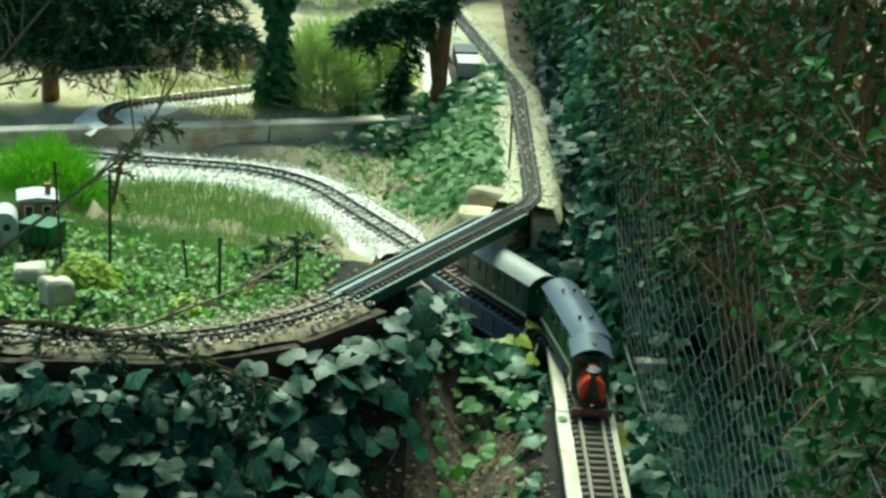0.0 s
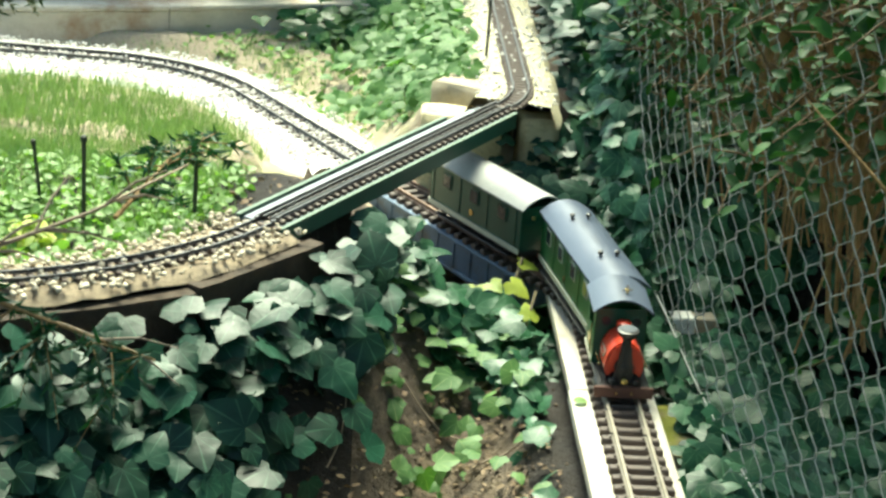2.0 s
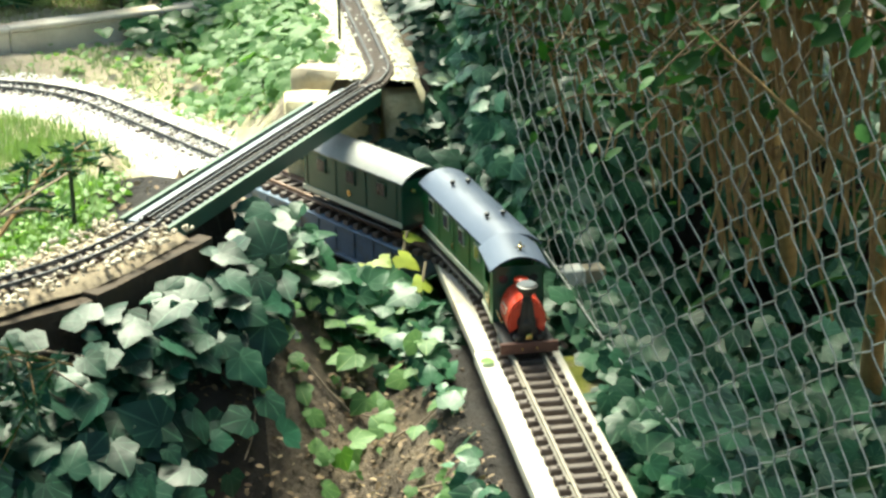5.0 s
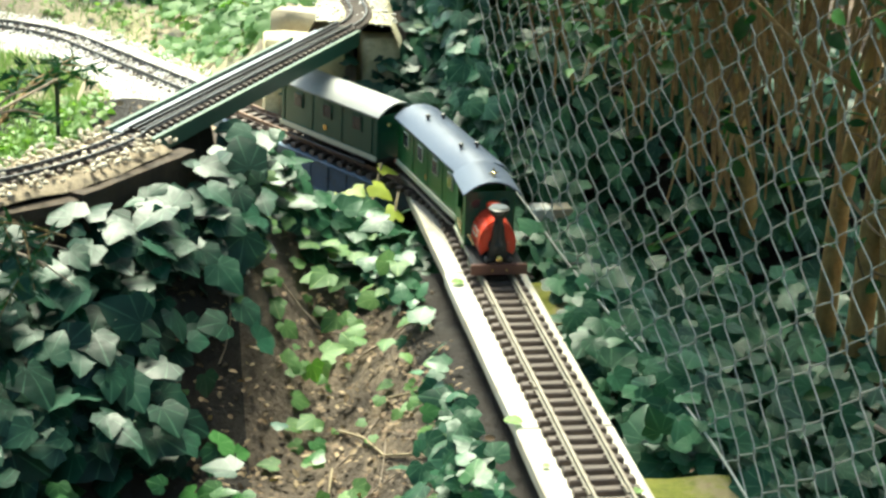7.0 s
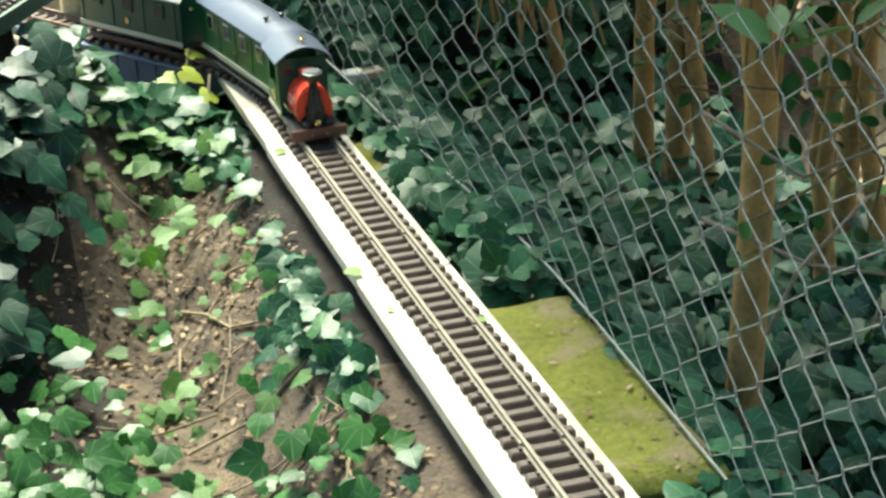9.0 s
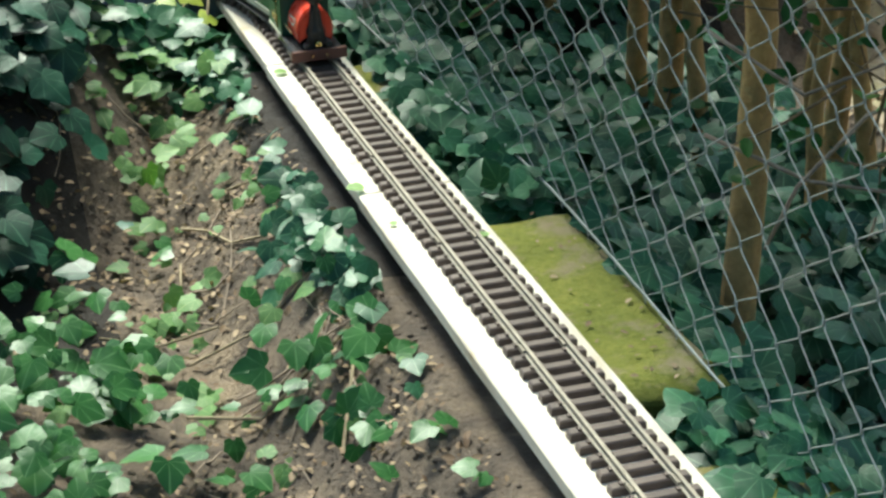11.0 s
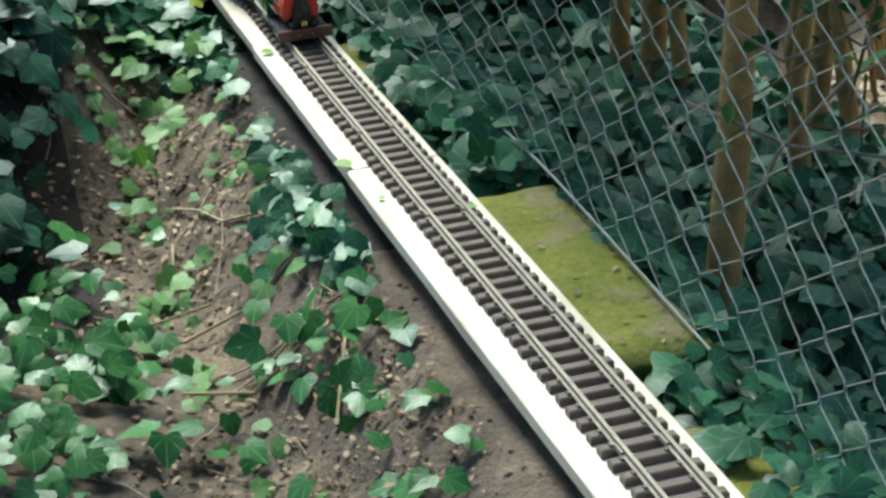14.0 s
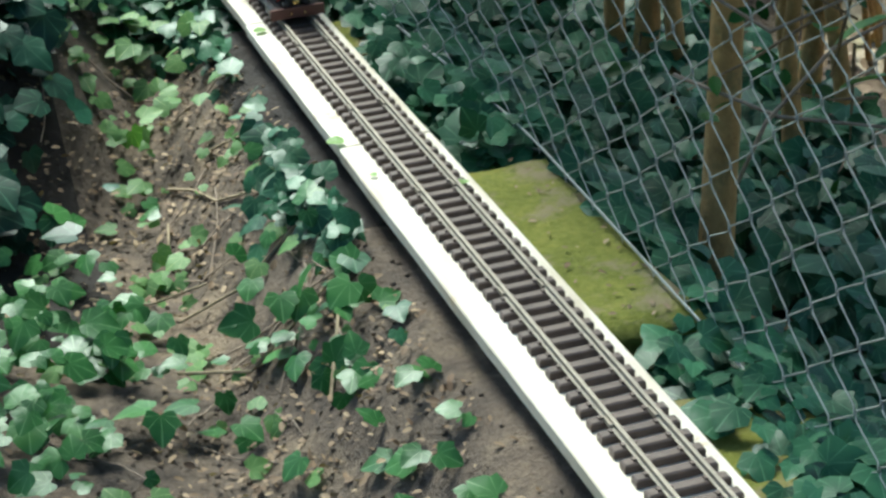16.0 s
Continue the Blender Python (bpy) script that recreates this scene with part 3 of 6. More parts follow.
def stone_template(seed):
    bm = bmesh.new()
    bmesh.ops.create_icosphere(bm, subdivisions=1, radius=0.5)
    rr = random.Random(seed)
    v = [tuple(c * k * rr.uniform(0.75, 1.15) for c, k in zip(p.co, (1, 0.8, 0.6))) for p in bm.verts]
    f = [tuple(q.index for q in face.verts) for face in bm.faces]
    bm.free()
    return template(v, f)


def frames(normal, spin):
    """Rotation matrices whose third axis is the normal, turned by spin about it."""
    nrm = normal / np.linalg.norm(normal, axis=1, keepdims=True)
    ref = np.where(np.abs(nrm[:, 2:3]) > 0.95, np.array([[1.0, 0, 0]]), np.array([[0, 0, 1.0]]))
    u = np.cross(ref, nrm)
    u /= np.linalg.norm(u, axis=1, keepdims=True)
    w = np.cross(nrm, u)
    c, s = np.cos(spin)[:, None], np.sin(spin)[:, None]
    return np.stack([u * c + w * s, w * c - u * s, nrm], 2)


def scatter(name, tmpl, pos, normal, spin, size, material, parent=None, kind="stuff", label="", category="", smooth=False):
    v, f = tmpl
    pos, size = np.asarray(pos, float), np.asarray(size, float)
    if size.ndim == 1:
        size = np.repeat(size[:, None], 3, 1)
    R = frames(np.asarray(normal, float), np.asarray(spin, float))
    co = np.einsum("nij,nkj->nki", R, v[None] * size[:, None, :]) + pos[:, None, :]
    n, k = len(pos), len(v)
    fa = np.array(f)
    faces = (fa[None] + (np.arange(n) * k)[:, None, None]).reshape(-1, fa.shape[1])
    me = bpy.data.meshes.new(name)
    me.vertices.add(n * k)
    me.vertices.foreach_set("co", co.reshape(-1))
    me.loops.add(faces.size)
    me.loops.foreach_set("vertex_index", faces.reshape(-1).astype(np.int32))
    me.polygons.add(len(faces))
    me.polygons.foreach_set("loop_start", np.arange(0, faces.size, fa.shape[1], dtype=np.int32))
    me.update(calc_edges=True)
    uv = me.uv_layers.new(name="UVMap")
    uv.data.foreach_set("uv", v[(faces % k).reshape(-1), :2].reshape(-1))
    me.materials.append(material)
    if smooth:
        me.polygons.foreach_set("use_smooth", [True] * len(me.polygons))
    me.validate()
    ob = new(name, me)
    if parent:
        ob.parent = parent
    return tagged(ob, label, category, kind=kind)


def leaf_objects(tmpls, pos, normal, spin, size, material, parent, name="leaf"):
    """Leaves as parts of their own on shared meshes."""
    meshes = []
    for v, f in tmpls:
        me = bpy.data.meshes.new(name)
        me.from_pydata(v.tolist(), [], f)
        uv = me.uv_layers.new(name="UVMap")
        idx = np.array(f).reshape(-1)
        uv.data.foreach_set("uv", v[idx, :2].reshape(-1))
        me.materials.append(material)
        me.polygons.foreach_set("use_smooth", [True] * len(me.polygons))
        meshes.append(me)
    R = frames(normal, spin)
    for i in range(len(pos)):
        o = new(name, meshes[i % len(meshes)])
        o.parent = parent
        m = Matrix([list(r) for r in R[i]]).to_4x4()
        o.matrix_basis = Matrix.Translation(pos[i]) @ m @ Matrix.Diagonal((size[i], size[i], size[i], 1))


rng = np.random.default_rng(7)


def sample(n, x0, x1, y0, y1, keep):
    """Random points of a rectangle, kept with the chance that keep(x, y) gives."""
    x, y = rng.uniform(x0, x1, n), rng.uniform(y0, y1, n)
    ok = rng.random(n) < keep(x, y)
    return x[ok], y[ok]


def slope_normals(x, y, tilt):
    e = 0.03
    nx, ny = -(ground_z(x + e, y) - ground_z(x - e, y)) / (2 * e), -(ground_z(x, y + e) - ground_z(x, y - e)) / (2 * e)
    n = np.stack([0.3 * np.clip(nx, -1, 1), 0.3 * np.clip(ny, -1, 1), np.ones_like(nx)], 1)
    n[:, 1] -= 0.42                      # leaves lean to the open, lighter side
    return n + rng.normal(0, tilt, n.shape)


def off_track(x, y):
    """1 away from boards, tracks, bridge and path, 0 on them."""
    board = (x > 0.03) & (x < 0.062) & (y < 1.5)
    g = np.stack([x + 0.0804, y - 1.5], 1)
    a = radians(30)
    u, w = g[:, 0] * math.cos(a) + g[:, 1] * math.sin(a), -g[:, 0] * math.sin(a) + g[:, 1] * math.cos(a)
    girder = (np.abs(u) < 0.055) & (w > -0.12) & (w < 0.95)
    return ~(board | girder)


def ivy_patch(x0, x1, y0, y1, n, keep, size, lift, label, objects=0, material=None, tilt=0.31, tmpls=None, focus=None):
    thing = empty("ivy", pose((x0 + x1) / 2, (y0 + y1) / 2, 0), label=label, category="ivy")
    x, y = sample(n, x0, x1, y0, y1, keep)
    z = ground_z(x, y) + rng.uniform(lift[0], lift[1], len(x))
    free = ~((x > -0.104) & (x < 0.085) & (y < 1.52) & (z > -0.06))      # nothing pokes through the boards
    ca, sa = math.cos(radians(30)), math.sin(radians(30))
    u, w = (x + 0.0804) * ca + (y - 1.5) * sa, -(x + 0.0804) * sa + (y - 1.5) * ca
    free &= ~((u > -0.20) & (u < -0.03) & (w > -0.05) & (w < 0.6) & (z > -0.105 + 0.12 * (-0.05 - u) / 0.15 * -1))      # the girder's side shows
    free &= ~((x > 0.04) & (x < 0.24) & (y > 1.25) & (y < 1.43) & (z > -0.075))      # the batten lies bare
    x, y, z = x[free], y[free], z[free]
    pos = np.stack([x, y, z], 1) - np.array(thing.matrix_world.translation)[None]
    nrm = slope_normals(x, y, tilt)
    sp = rng.normal(math.pi, 1.4, len(x))
    sz = rng.uniform(size[0], size[1], len(x)) * rng.choice([0.6, 1.0, 1.0, 1.15], len(x))
    material = material or IVY
    tmpls = tmpls or [IVY_T, IVY_T2, IVY_T3]
    order = np.argsort(-z if focus is None else np.hypot(x - focus[0], y - focus[1]) - 2 * (z - ground_z(x, y)))
    near, rest = order[:objects], order[objects:]
    if objects:
        leaf_objects(tmpls, pos[near], nrm[near], sp[near], sz[near], material, thing)
    for k, t in enumerate(tmpls):
        q = rest[k::len(tmpls)]
        if len(q):
            scatter("foliage", t, pos[q], nrm[q], sp[q], sz[q], material, thing, smooth=True)
    return thing


def soil_patch(x, y):
    """How bare the ground is: 1 on the open soil of the hollow."""
    d1 = np.hypot((x + 0.26) / 0.22, (y - 0.80) / 0.31)
    d2 = np.hypot((x + 0.20) / 0.22, (y - 0.10) / 0.26)
    d3 = np.hypot((x + 0.215) / 0.075, (y - 1.25) / 0.35)
    return np.clip(1.25 - np.minimum(np.minimum(d1, d2), d3), 0, 1)


def left_keep(x, y):
    r = np.hypot(x - LOOP_C[0], y - LOOP_C[1])
    return (r > 0.70) * off_track(x, y) * (1 - 0.97 * smooth01(0.05, 0.5, soil_patch(x, y)))


def by_blocks(x, y):
    return ~((x > -0.29) & (x < 0.01) & (y > 1.74) & (y < 2.0))


ivy_patch(-1.5, -0.33, 0.40, 1.35, 5900, lambda x, y: left_keep(x, y) * smooth01(0.64, 0.76, y + 0.6 * np.clip(-0.5 - x, 0, 1)), (0.035, 0.058), (0.0, 0.14), "large dark glossy ivy leaves covering the bank", 300, focus=(-0.5, 0.8))
def hollow_ivy(x, y):
    """How thick the mid-green ivy lies on the floor of the hollow."""
    mat_ = np.exp(-(((x + 0.47) / 0.17) ** 2 + ((y - 0.36) / 0.24) ** 2) * 1.3)
    shoot = 0.40 * np.exp(-(((x + 0.155 - 0.25 * (y - 0.45)) / 0.055) ** 2 + ((y - 0.42) / 0.22) ** 2))
    edge = smooth01(-0.52, -0.66, x) * smooth01(0.75, 0.5, y)
    lump = np.clip(0.55 + 1.5 * np.array([noise.noise((a * 9, b * 9, 2)) for a, b in zip(x, y)]), 0.05, 1)
    return np.clip(np.maximum(np.maximum(mat_, shoot), edge) * lump, 0, 1)


ivy_patch(-1.3, -0.09, -0.5, 0.85, 6800, hollow_ivy, (0.024, 0.042), (0.008, 0.075), "spreading ivy with mid-green leaves over bare soil", 260, IVY_MID, focus=(-0.4, 0.35))
ivy_patch(-0.20, 0.03, 0.08, 1.5, 2500, lambda x, y: off_track(x, y) * (0.12 + 0.88 * smooth01(0.12, 0.42, y)) * smooth01(-0.17 + 0.03 * np.sin(9 * y), -0.09 + 0.03 * np.sin(9 * y), x) * 0.75, (0.023, 0.038), (0.0, 0.06), "ivy trailing along the foot of the white board", 220, IVY_TEAL, focus=(-0.12, 0.6))
ivy_patch(-0.20, -0.07, -0.7, 0.36, 160, lambda x, y: 0.6 + 0 * x, (0.022, 0.036), (0.0, 0.03), "loose ivy leaves on the soil beside the board", 160, IVY_MID, focus=(-0.12, 0.1))
ivy_patch(-0.48, -0.06, 0.0, 1.3, 1100, lambda x, y: 0.3 * off_track(x, y) * np.clip(0.3 + 3.0 * np.array([noise.noise((a * 9, b * 9, 5)) for a, b in zip(x, y)]), 0.05, 1), (0.016, 0.034), (0.004, 0.022), "sparse young ivy leaves on bare soil", 160, IVY_YOUNG, focus=(-0.3, 0.4))
ivy_patch(-0.34, -0.10, 0.9, 1.6, 170, lambda x, y: 0.35 * off_track(x, y), (0.022, 0.040), (0.02, 0.10), "fresh green ivy shoots near the girder", 100, IVY_YOUNG, focus=(-0.2, 1.3))
ivy_patch(0.05, 0.24, -0.7, 2.0, 4200, lambda x, y: off_track(x, y) * by_blocks(x, y) * ~((x < 0.185) & (y > -0.12) & (y < 0.45)), (0.029, 0.047), (0.0, 0.10), "dark ivy filling the strip between board and fence", 300, IVY_TEAL, focus=(0.12, 0.8))
ivy_patch(0.22, 1.0, -0.8, 2.2, 7200, lambda x, y: 0.95 * smooth01(0.86, 0.72, x) * (1 - 0.85 * ((x > 0.27) & (x < 0.46) & (y > 0.08) & (y < 0.40))), (0.033, 0.053), (0.0, 0.13), "dark ivy carpet under the hedge behind the fence", 200, IVY_TEAL, focus=(0.4, 0.4))
ivy_patch(-0.50, 0.22, 1.25, 2.0, 2600, lambda x, y: off_track(x, y) * by_blocks(x, y) * (np.hypot(x - LOOP_C[0], y - LOOP_C[1]) > 0.72) * ~((x < -0.26) & (y > 1.72)), (0.030, 0.050), (0.0, 0.11), "ivy thick round the bridges", 250, IVY_TEAL, focus=(-0.1, 1.6))

ivy_patch(-0.32, 0.03, 1.64, 1.845, 420, lambda x, y: off_track(x, y), (0.030, 0.048), (0.02, 0.16), "ivy reaching up the sandstone blocks", 60, focus=(-0.1, 1.75))

for q in LEAVES_LATER:
    fallen_leaf(*q, IVY_YOUNG, "small yellow-green leaf fallen on the white board")


# ---- chain-link fence ----
def fence_x(y, z):
    return 0.158 - 0.045 * float(smooth01(0.35, 1.15, y)) - 0.03 * float(smooth01(1.2, 2.2, y)) + 0.012 * math.sin(3.1 * y + 1) * z + 0.008 * math.sin(7 * z + 2.3 * y)


FENCE = empty("chain_link_fence", label="sagging galvanised chain-link fence in front of the hedge", category="fence")
HW, HH = 0.0465, 0.0325
for i in range(-15, 80):
    y0 = -0.189 + i * HW
    pts = []
    for k in range(-1, 22):
        side = (k + i) % 2
        y = y0 + (0.5 if side else -0.5) * HW
        z = 0.020 + k * HH + (0.014 * math.sin(1.3 * y) if y > 0 else 0)
        y, z = y + 0.007 * noise.noise((y * 5, z * 5, 1)), z + 0.007 * noise.noise((y * 5, z * 5, 8))
        s_ = 1 if side else -1
        x = fence_x(y, z)
        pts += [(x - 0.0012 * s_, y - s_ * 0.0045, z - 0.0050), (x + 0.0012 * s_, y + s_ * 0.0008, z), (x - 0.0012 * s_, y - s_ * 0.0045, z + 0.0050)]
    part("wire", tube(pts, 0.00082, 4, cap=False), GALV, FENCE, smooth=True)
part("top_wire", tube([(fence_x(y, 0.7), y, 0.703 + 0.014 * math.sin(1.3 * y)) for y in np.arange(-0.9, 3.6, 0.06)], 0.0016, 4), GALV, FENCE)
part("bottom_wire", tube([(fence_x(y, 0) - 0.003, y, -0.008 + 0.02 * math.sin(1.3 * y)) for y in np.arange(-0.9, 3.6, 0.06)], 0.0016, 4), GALV, FENCE)

# ivy that has grown up through the far stretch of wire
WIRE_IVY = empty("ivy", pose(0.1, 1.9, 0), label="dark ivy scrambling up and over the far wire netting", category="ivy")
wy = rng.uniform(1.30, 3.4, 1500)
wz = ground_z(wy * 0 + 0.08, wy) + (0.10 + 0.26 * smooth01(1.3, 2.1, wy) + 0.05 * np.sin(9 * wy)) * rng.random(1500) ** 0.8
wx = np.array([fence_x(a, b) for a, b in zip(wy, wz)]) + rng.uniform(-0.045, 0.008, 1500)
wp_, wn_ = np.stack([wx - 0.1, wy - 1.9, wz], 1), np.stack([-0.55 + 0 * wy, -0.45 + 0 * wy, 0.75 + 0 * wy], 1) + rng.normal(0, 0.3, (1500, 3))
ws_, wl_ = rng.normal(math.pi, 1.0, 1500), rng.uniform(0.024, 0.046, 1500)
near = np.argsort(wy)
leaf_objects([IVY_T, IVY_T2, IVY_T3], wp_[near[:250]], wn_[near[:250]], ws_[near[:250]], wl_[near[:250]], IVY_TEAL, WIRE_IVY)
scatter("foliage", IVY_T, wp_[near[250:]], wn_[near[250:]], ws_[near[250:]], wl_[near[250:]], IVY_TEAL, WIRE_IVY, smooth=True)

# ---- hedge ----
HEDGE = empty("hedge", label="overgrown privet hedge with bare brown stems and small glossy leaves", category="hedge")
hr = random.Random(11)
stems = [(0.352, 0.235, 0.022, 1.5), (0.615, 0.62, 0.012, 1.4), (0.603, 1.142, 0.021, 1.5), (0.604, 1.21, 0.017, 1.5), (0.655, 1.06, 0.015, 1.4), (0.566, 1.53, 0.014, 1.4), (0.544, 1.66, 0.012, 1.4), (0.488, 2.12, 0.010, 1.4), (0.46, 2.31, 0.009, 1.3), (0.73, 0.80, 0.018, 1.5), (0.78, 0.72, 0.014, 1.4), (0.60, 0.62, 0.012, 1.3)]
for k in range(64):
    y = 1.0 + 4.0 * (k + hr.random()) / 64
    x = hr.uniform(0.45, 0.85) - 0.10 * (y > 2) if y > 1.6 else hr.uniform(0.85, 1.15)
    stems.append((x, y, hr.uniform(0.004, 0.013), hr.uniform(1.0, 1.6)))
for k in range(16):
    stems.append((hr.uniform(0.8, 1.15), hr.uniform(-0.4, 1.0), hr.uniform(0.004, 0.010), 1.2))
tips = []
for x, y, r, hgt in stems:
    z0 = gz(x, y) - 0.05
    lean = (hr.gauss(0, 0.10), hr.gauss(0, 0.10)) if r < 0.0165 else (0.02, 0.01)
    pts, px, py = [], x, y
    for s in range(9):
        f = s / 8
        px += lean[0] / 8 + hr.gauss(0, 0.012)
        py += lean[1] / 8 + hr.gauss(0, 0.012)
        if s == 0:
            px, py = x, y
        pts.append((px, py, z0 + hgt * f))
    part("stem", tube(pts, [r * (1.15 - 0.65 * s / 8) for s in range(9)], 7), TRUNK_BARK, HEDGE, smooth=True)
    for b_ in range(5):
        s = hr.randint(4, 7)
        p = Vector(pts[s])
        d = Vector((hr.gauss(-0.1, 0.5), hr.gauss(0, 0.5), hr.uniform(0.5, 1.3))).normalized()
        ln = hr.uniform(0.2, 0.4)
        q = [p, p + d * ln * 0.5 + Vector((hr.gauss(0, 0.02), hr.gauss(0, 0.02), 0.0)), p + d * ln + Vector((0, 0, 0.03))]
        part("branch", tube(q, [min(0.004, r * 0.4), min(0.003, r * 0.3), 0.001], 5), BARK, HEDGE, smooth=True)
        tips += [(q[1], d), (q[2], d), ((q[1] + q[2]) / 2, d)]
# fine twigs and leaves
tw = bmesh.new()
lp, ln_, ls = [], [], []
for k in range(1500):
    y = hr.uniform(-0.7, 5.0)
    x = hr.triangular(0.2, 0.9, 0.42) - (0.12 if y > 2 else 0)
    z = hr.triangular(-0.05, 1.25, 0.85)
    d = Vector((hr.gauss(-0.3, 0.7), hr.gauss(-0.1, 0.7), hr.gauss(0.25, 0.6))).normalized()
    p = Vector((x, y, z))
    q = p + d * hr.uniform(0.08, 0.22)
    if q.x < 0.2 or p.x < 0.2:
        continue
    tube([p, (p + q) / 2 + Vector((0, 0, -0.006)), q], [0.0022, 0.0016, 0.0008], 4, tw, cap=False)
    tips.append((q, d))
    tips.append(((p + q) / 2, d))
# thin hanging stems, and shoots that push through and over the wire
hang = bmesh.new()
for k in range(620):
    y = hr.uniform(0.1, 3.4)
    x = fence_x(y, 0.4) + hr.triangular(0.03, 0.42, 0.12)
    z = hr.uniform(0.16, 0.55) + (0.12 if y < 0.7 else 0)
    p = Vector((x, y, z))
    q = p + Vector((hr.gauss(0.0, 0.06), hr.gauss(0, 0.07), hr.uniform(0.25, 0.5)))
    m = (p + q) / 2 + Vector((hr.gauss(0, 0.015), hr.gauss(0, 0.015), 0))
    r = hr.uniform(0.0018, 0.0042)
    tube([p, m, q], [r * 0.7, r, r], 5, hang, cap=False)
for k in range(960):
    y = hr.uniform(-0.95, 3.7)
    low = 0.47 - 0.20 * float(smooth01(0.7, 1.5, y)) + 0.05 * math.sin(5 * y) + 0.14 * float(smooth01(0.7, 0.3, y))
    z = low + (0.95 - low) * hr.random() ** 1.3
    p = Vector((fence_x(y, z) + hr.uniform(0.02, 0.08), y, z))
    q = p + Vector((-hr.uniform(0.03, 0.11), hr.gauss(-0.02, 0.07), hr.gauss(0.03, 0.05)))
    tube([p, (p + q) / 2 + Vector((0, 0, 0.008)), q], [0.0022, 0.0016, 0.0008], 4, tw, cap=False)
    for j in range(hr.randint(4, 8)):
        lp.append(p.lerp(q, hr.uniform(0.2, 1.05)) + Vector((hr.gauss(0, 0.016), hr.gauss(0, 0.018), hr.gauss(0, 0.018))))
        ln_.append((hr.gauss(-0.5, 0.45), hr.gauss(-0.3, 0.45), 0.8 + hr.gauss(0, 0.35)))
        ls.append(hr.uniform(0.014, 0.032))
for k in range(760):
    y = hr.uniform(1.9, 4.6)
    z = hr.uniform(0.12, 0.85)
    lean = 0.16 * float(smooth01(2.3, 3.7, y)) * (0.3 + z)
    p = Vector((fence_x(y, z) + 0.05 - lean, y, z))
    q = p + Vector((-hr.uniform(0.03, 0.10), hr.gauss(-0.03, 0.06), hr.gauss(0.02, 0.05)))
    tube([p, (p + q) / 2 + Vector((0, 0, 0.008)), q], [0.0020, 0.0014, 0.0008], 4, tw, cap=False)
    for j in range(hr.randint(5, 9)):
        lp.append(p.lerp(q, hr.uniform(0.0, 1.05)) + Vector((hr.gauss(0, 0.02), hr.gauss(0, 0.022), hr.gauss(0, 0.022))))
        ln_.append((hr.gauss(-0.5, 0.45), hr.gauss(-0.4, 0.45), 0.8 + hr.gauss(0, 0.35)))
        ls.append(hr.uniform(0.020, 0.036))
part("brushwood", tw, TAN_TWIG, HEDGE)["kind"] = "stuff"
part("dry_brushwood", hang, BARK, HEDGE)["kind"] = "stuff"
for p, d in tips:
    if p.z < 0.0 and hr.random() < 0.6:
        continue
    dens = 5 if p.z > 0.45 else 5 if p.z > 0.2 else 3
    for j in range(hr.randint(1, dens)):
        o = p + Vector((hr.gauss(0, 0.03), hr.gauss(0, 0.03), hr.gauss(0, 0.03)))
        if o.x < fence_x(o.y, o.z) + 0.02 and o.z < 0.62:
            o.x = fence_x(o.y, o.z) + 0.03 + 0.1 * hr.random()
        lp.append(o)
        ln_.append((hr.gauss(-0.35, 0.5), hr.gauss(-0.25, 0.5), 0.8 + hr.gauss(0, 0.4)))
        ls.append(hr.uniform(0.020, 0.036) if hr.random() < 0.85 else hr.uniform(0.036, 0.055))
# a few pale twigs and one large-leaved sprig stand close behind the wire
for q in (((0.24, -0.02, 0.09), (0.27, -0.03, 0.16), (0.33, -0.06, 0.24), (0.42, -0.10, 0.29)), ((0.20, 0.05, 0.20), (0.30, 0.0, 0.15), (0.42, -0.08, 0.14)),
          ((0.22, 0.10, 0.30), (0.30, 0.02, 0.24), (0.42, -0.04, 0.30)), ((0.30, 0.02, 0.42), (0.40, -0.02, 0.30), (0.45, -0.08, 0.26))):
    part("twig", tube(q, [0.0024] * (len(q) - 1) + [0.0015], 5), DRY_TWIG, HEDGE, "pale dry twig", smooth=True)
for q in (((0.30, -0.07, 0.62), (0.25, -0.09, 0.50), (0.217, -0.10, 0.425)), ((0.30, -0.30, 0.60), (0.25, -0.28, 0.45), (0.218, -0.27, 0.30))):
    part("twig", tube(q, [0.003, 0.0024, 0.0016], 5), TAN_TWIG, HEDGE, smooth=True)
for x, y, z, turn, size in ((0.215, -0.08, 0.420, 30, 0.072), (0.22, -0.085, 0.43, -30, 0.045), (0.215, -0.10, 0.43, -75, 0.055), (0.215, -0.11, 0.42, -130, 0.070), (0.215, -0.10, 0.415, -165, 0.055),
                            (0.215, -0.26, 0.34, 150, 0.05), (0.22, -0.27, 0.33, -110, 0.06), (0.22, -0.28, 0.29, -150, 0.055)):
    v, f = OVAL_T
    me = bpy.data.meshes.new("leaf")
    me.from_pydata((v * size).tolist(), [], f)
    me.materials.append(IVY_MID)
    me.polygons.foreach_set("use_smooth", [True] * len(f))
    o = new("leaf", me)
    o.parent = HEDGE
    o.matrix_basis = pose(x, y, z, 30, -10, turn)
scatter("foliage", OVAL_T, lp, ln_, [hr.uniform(0, 6.28) for _ in lp], ls, HEDGE_LEAF, HEDGE)

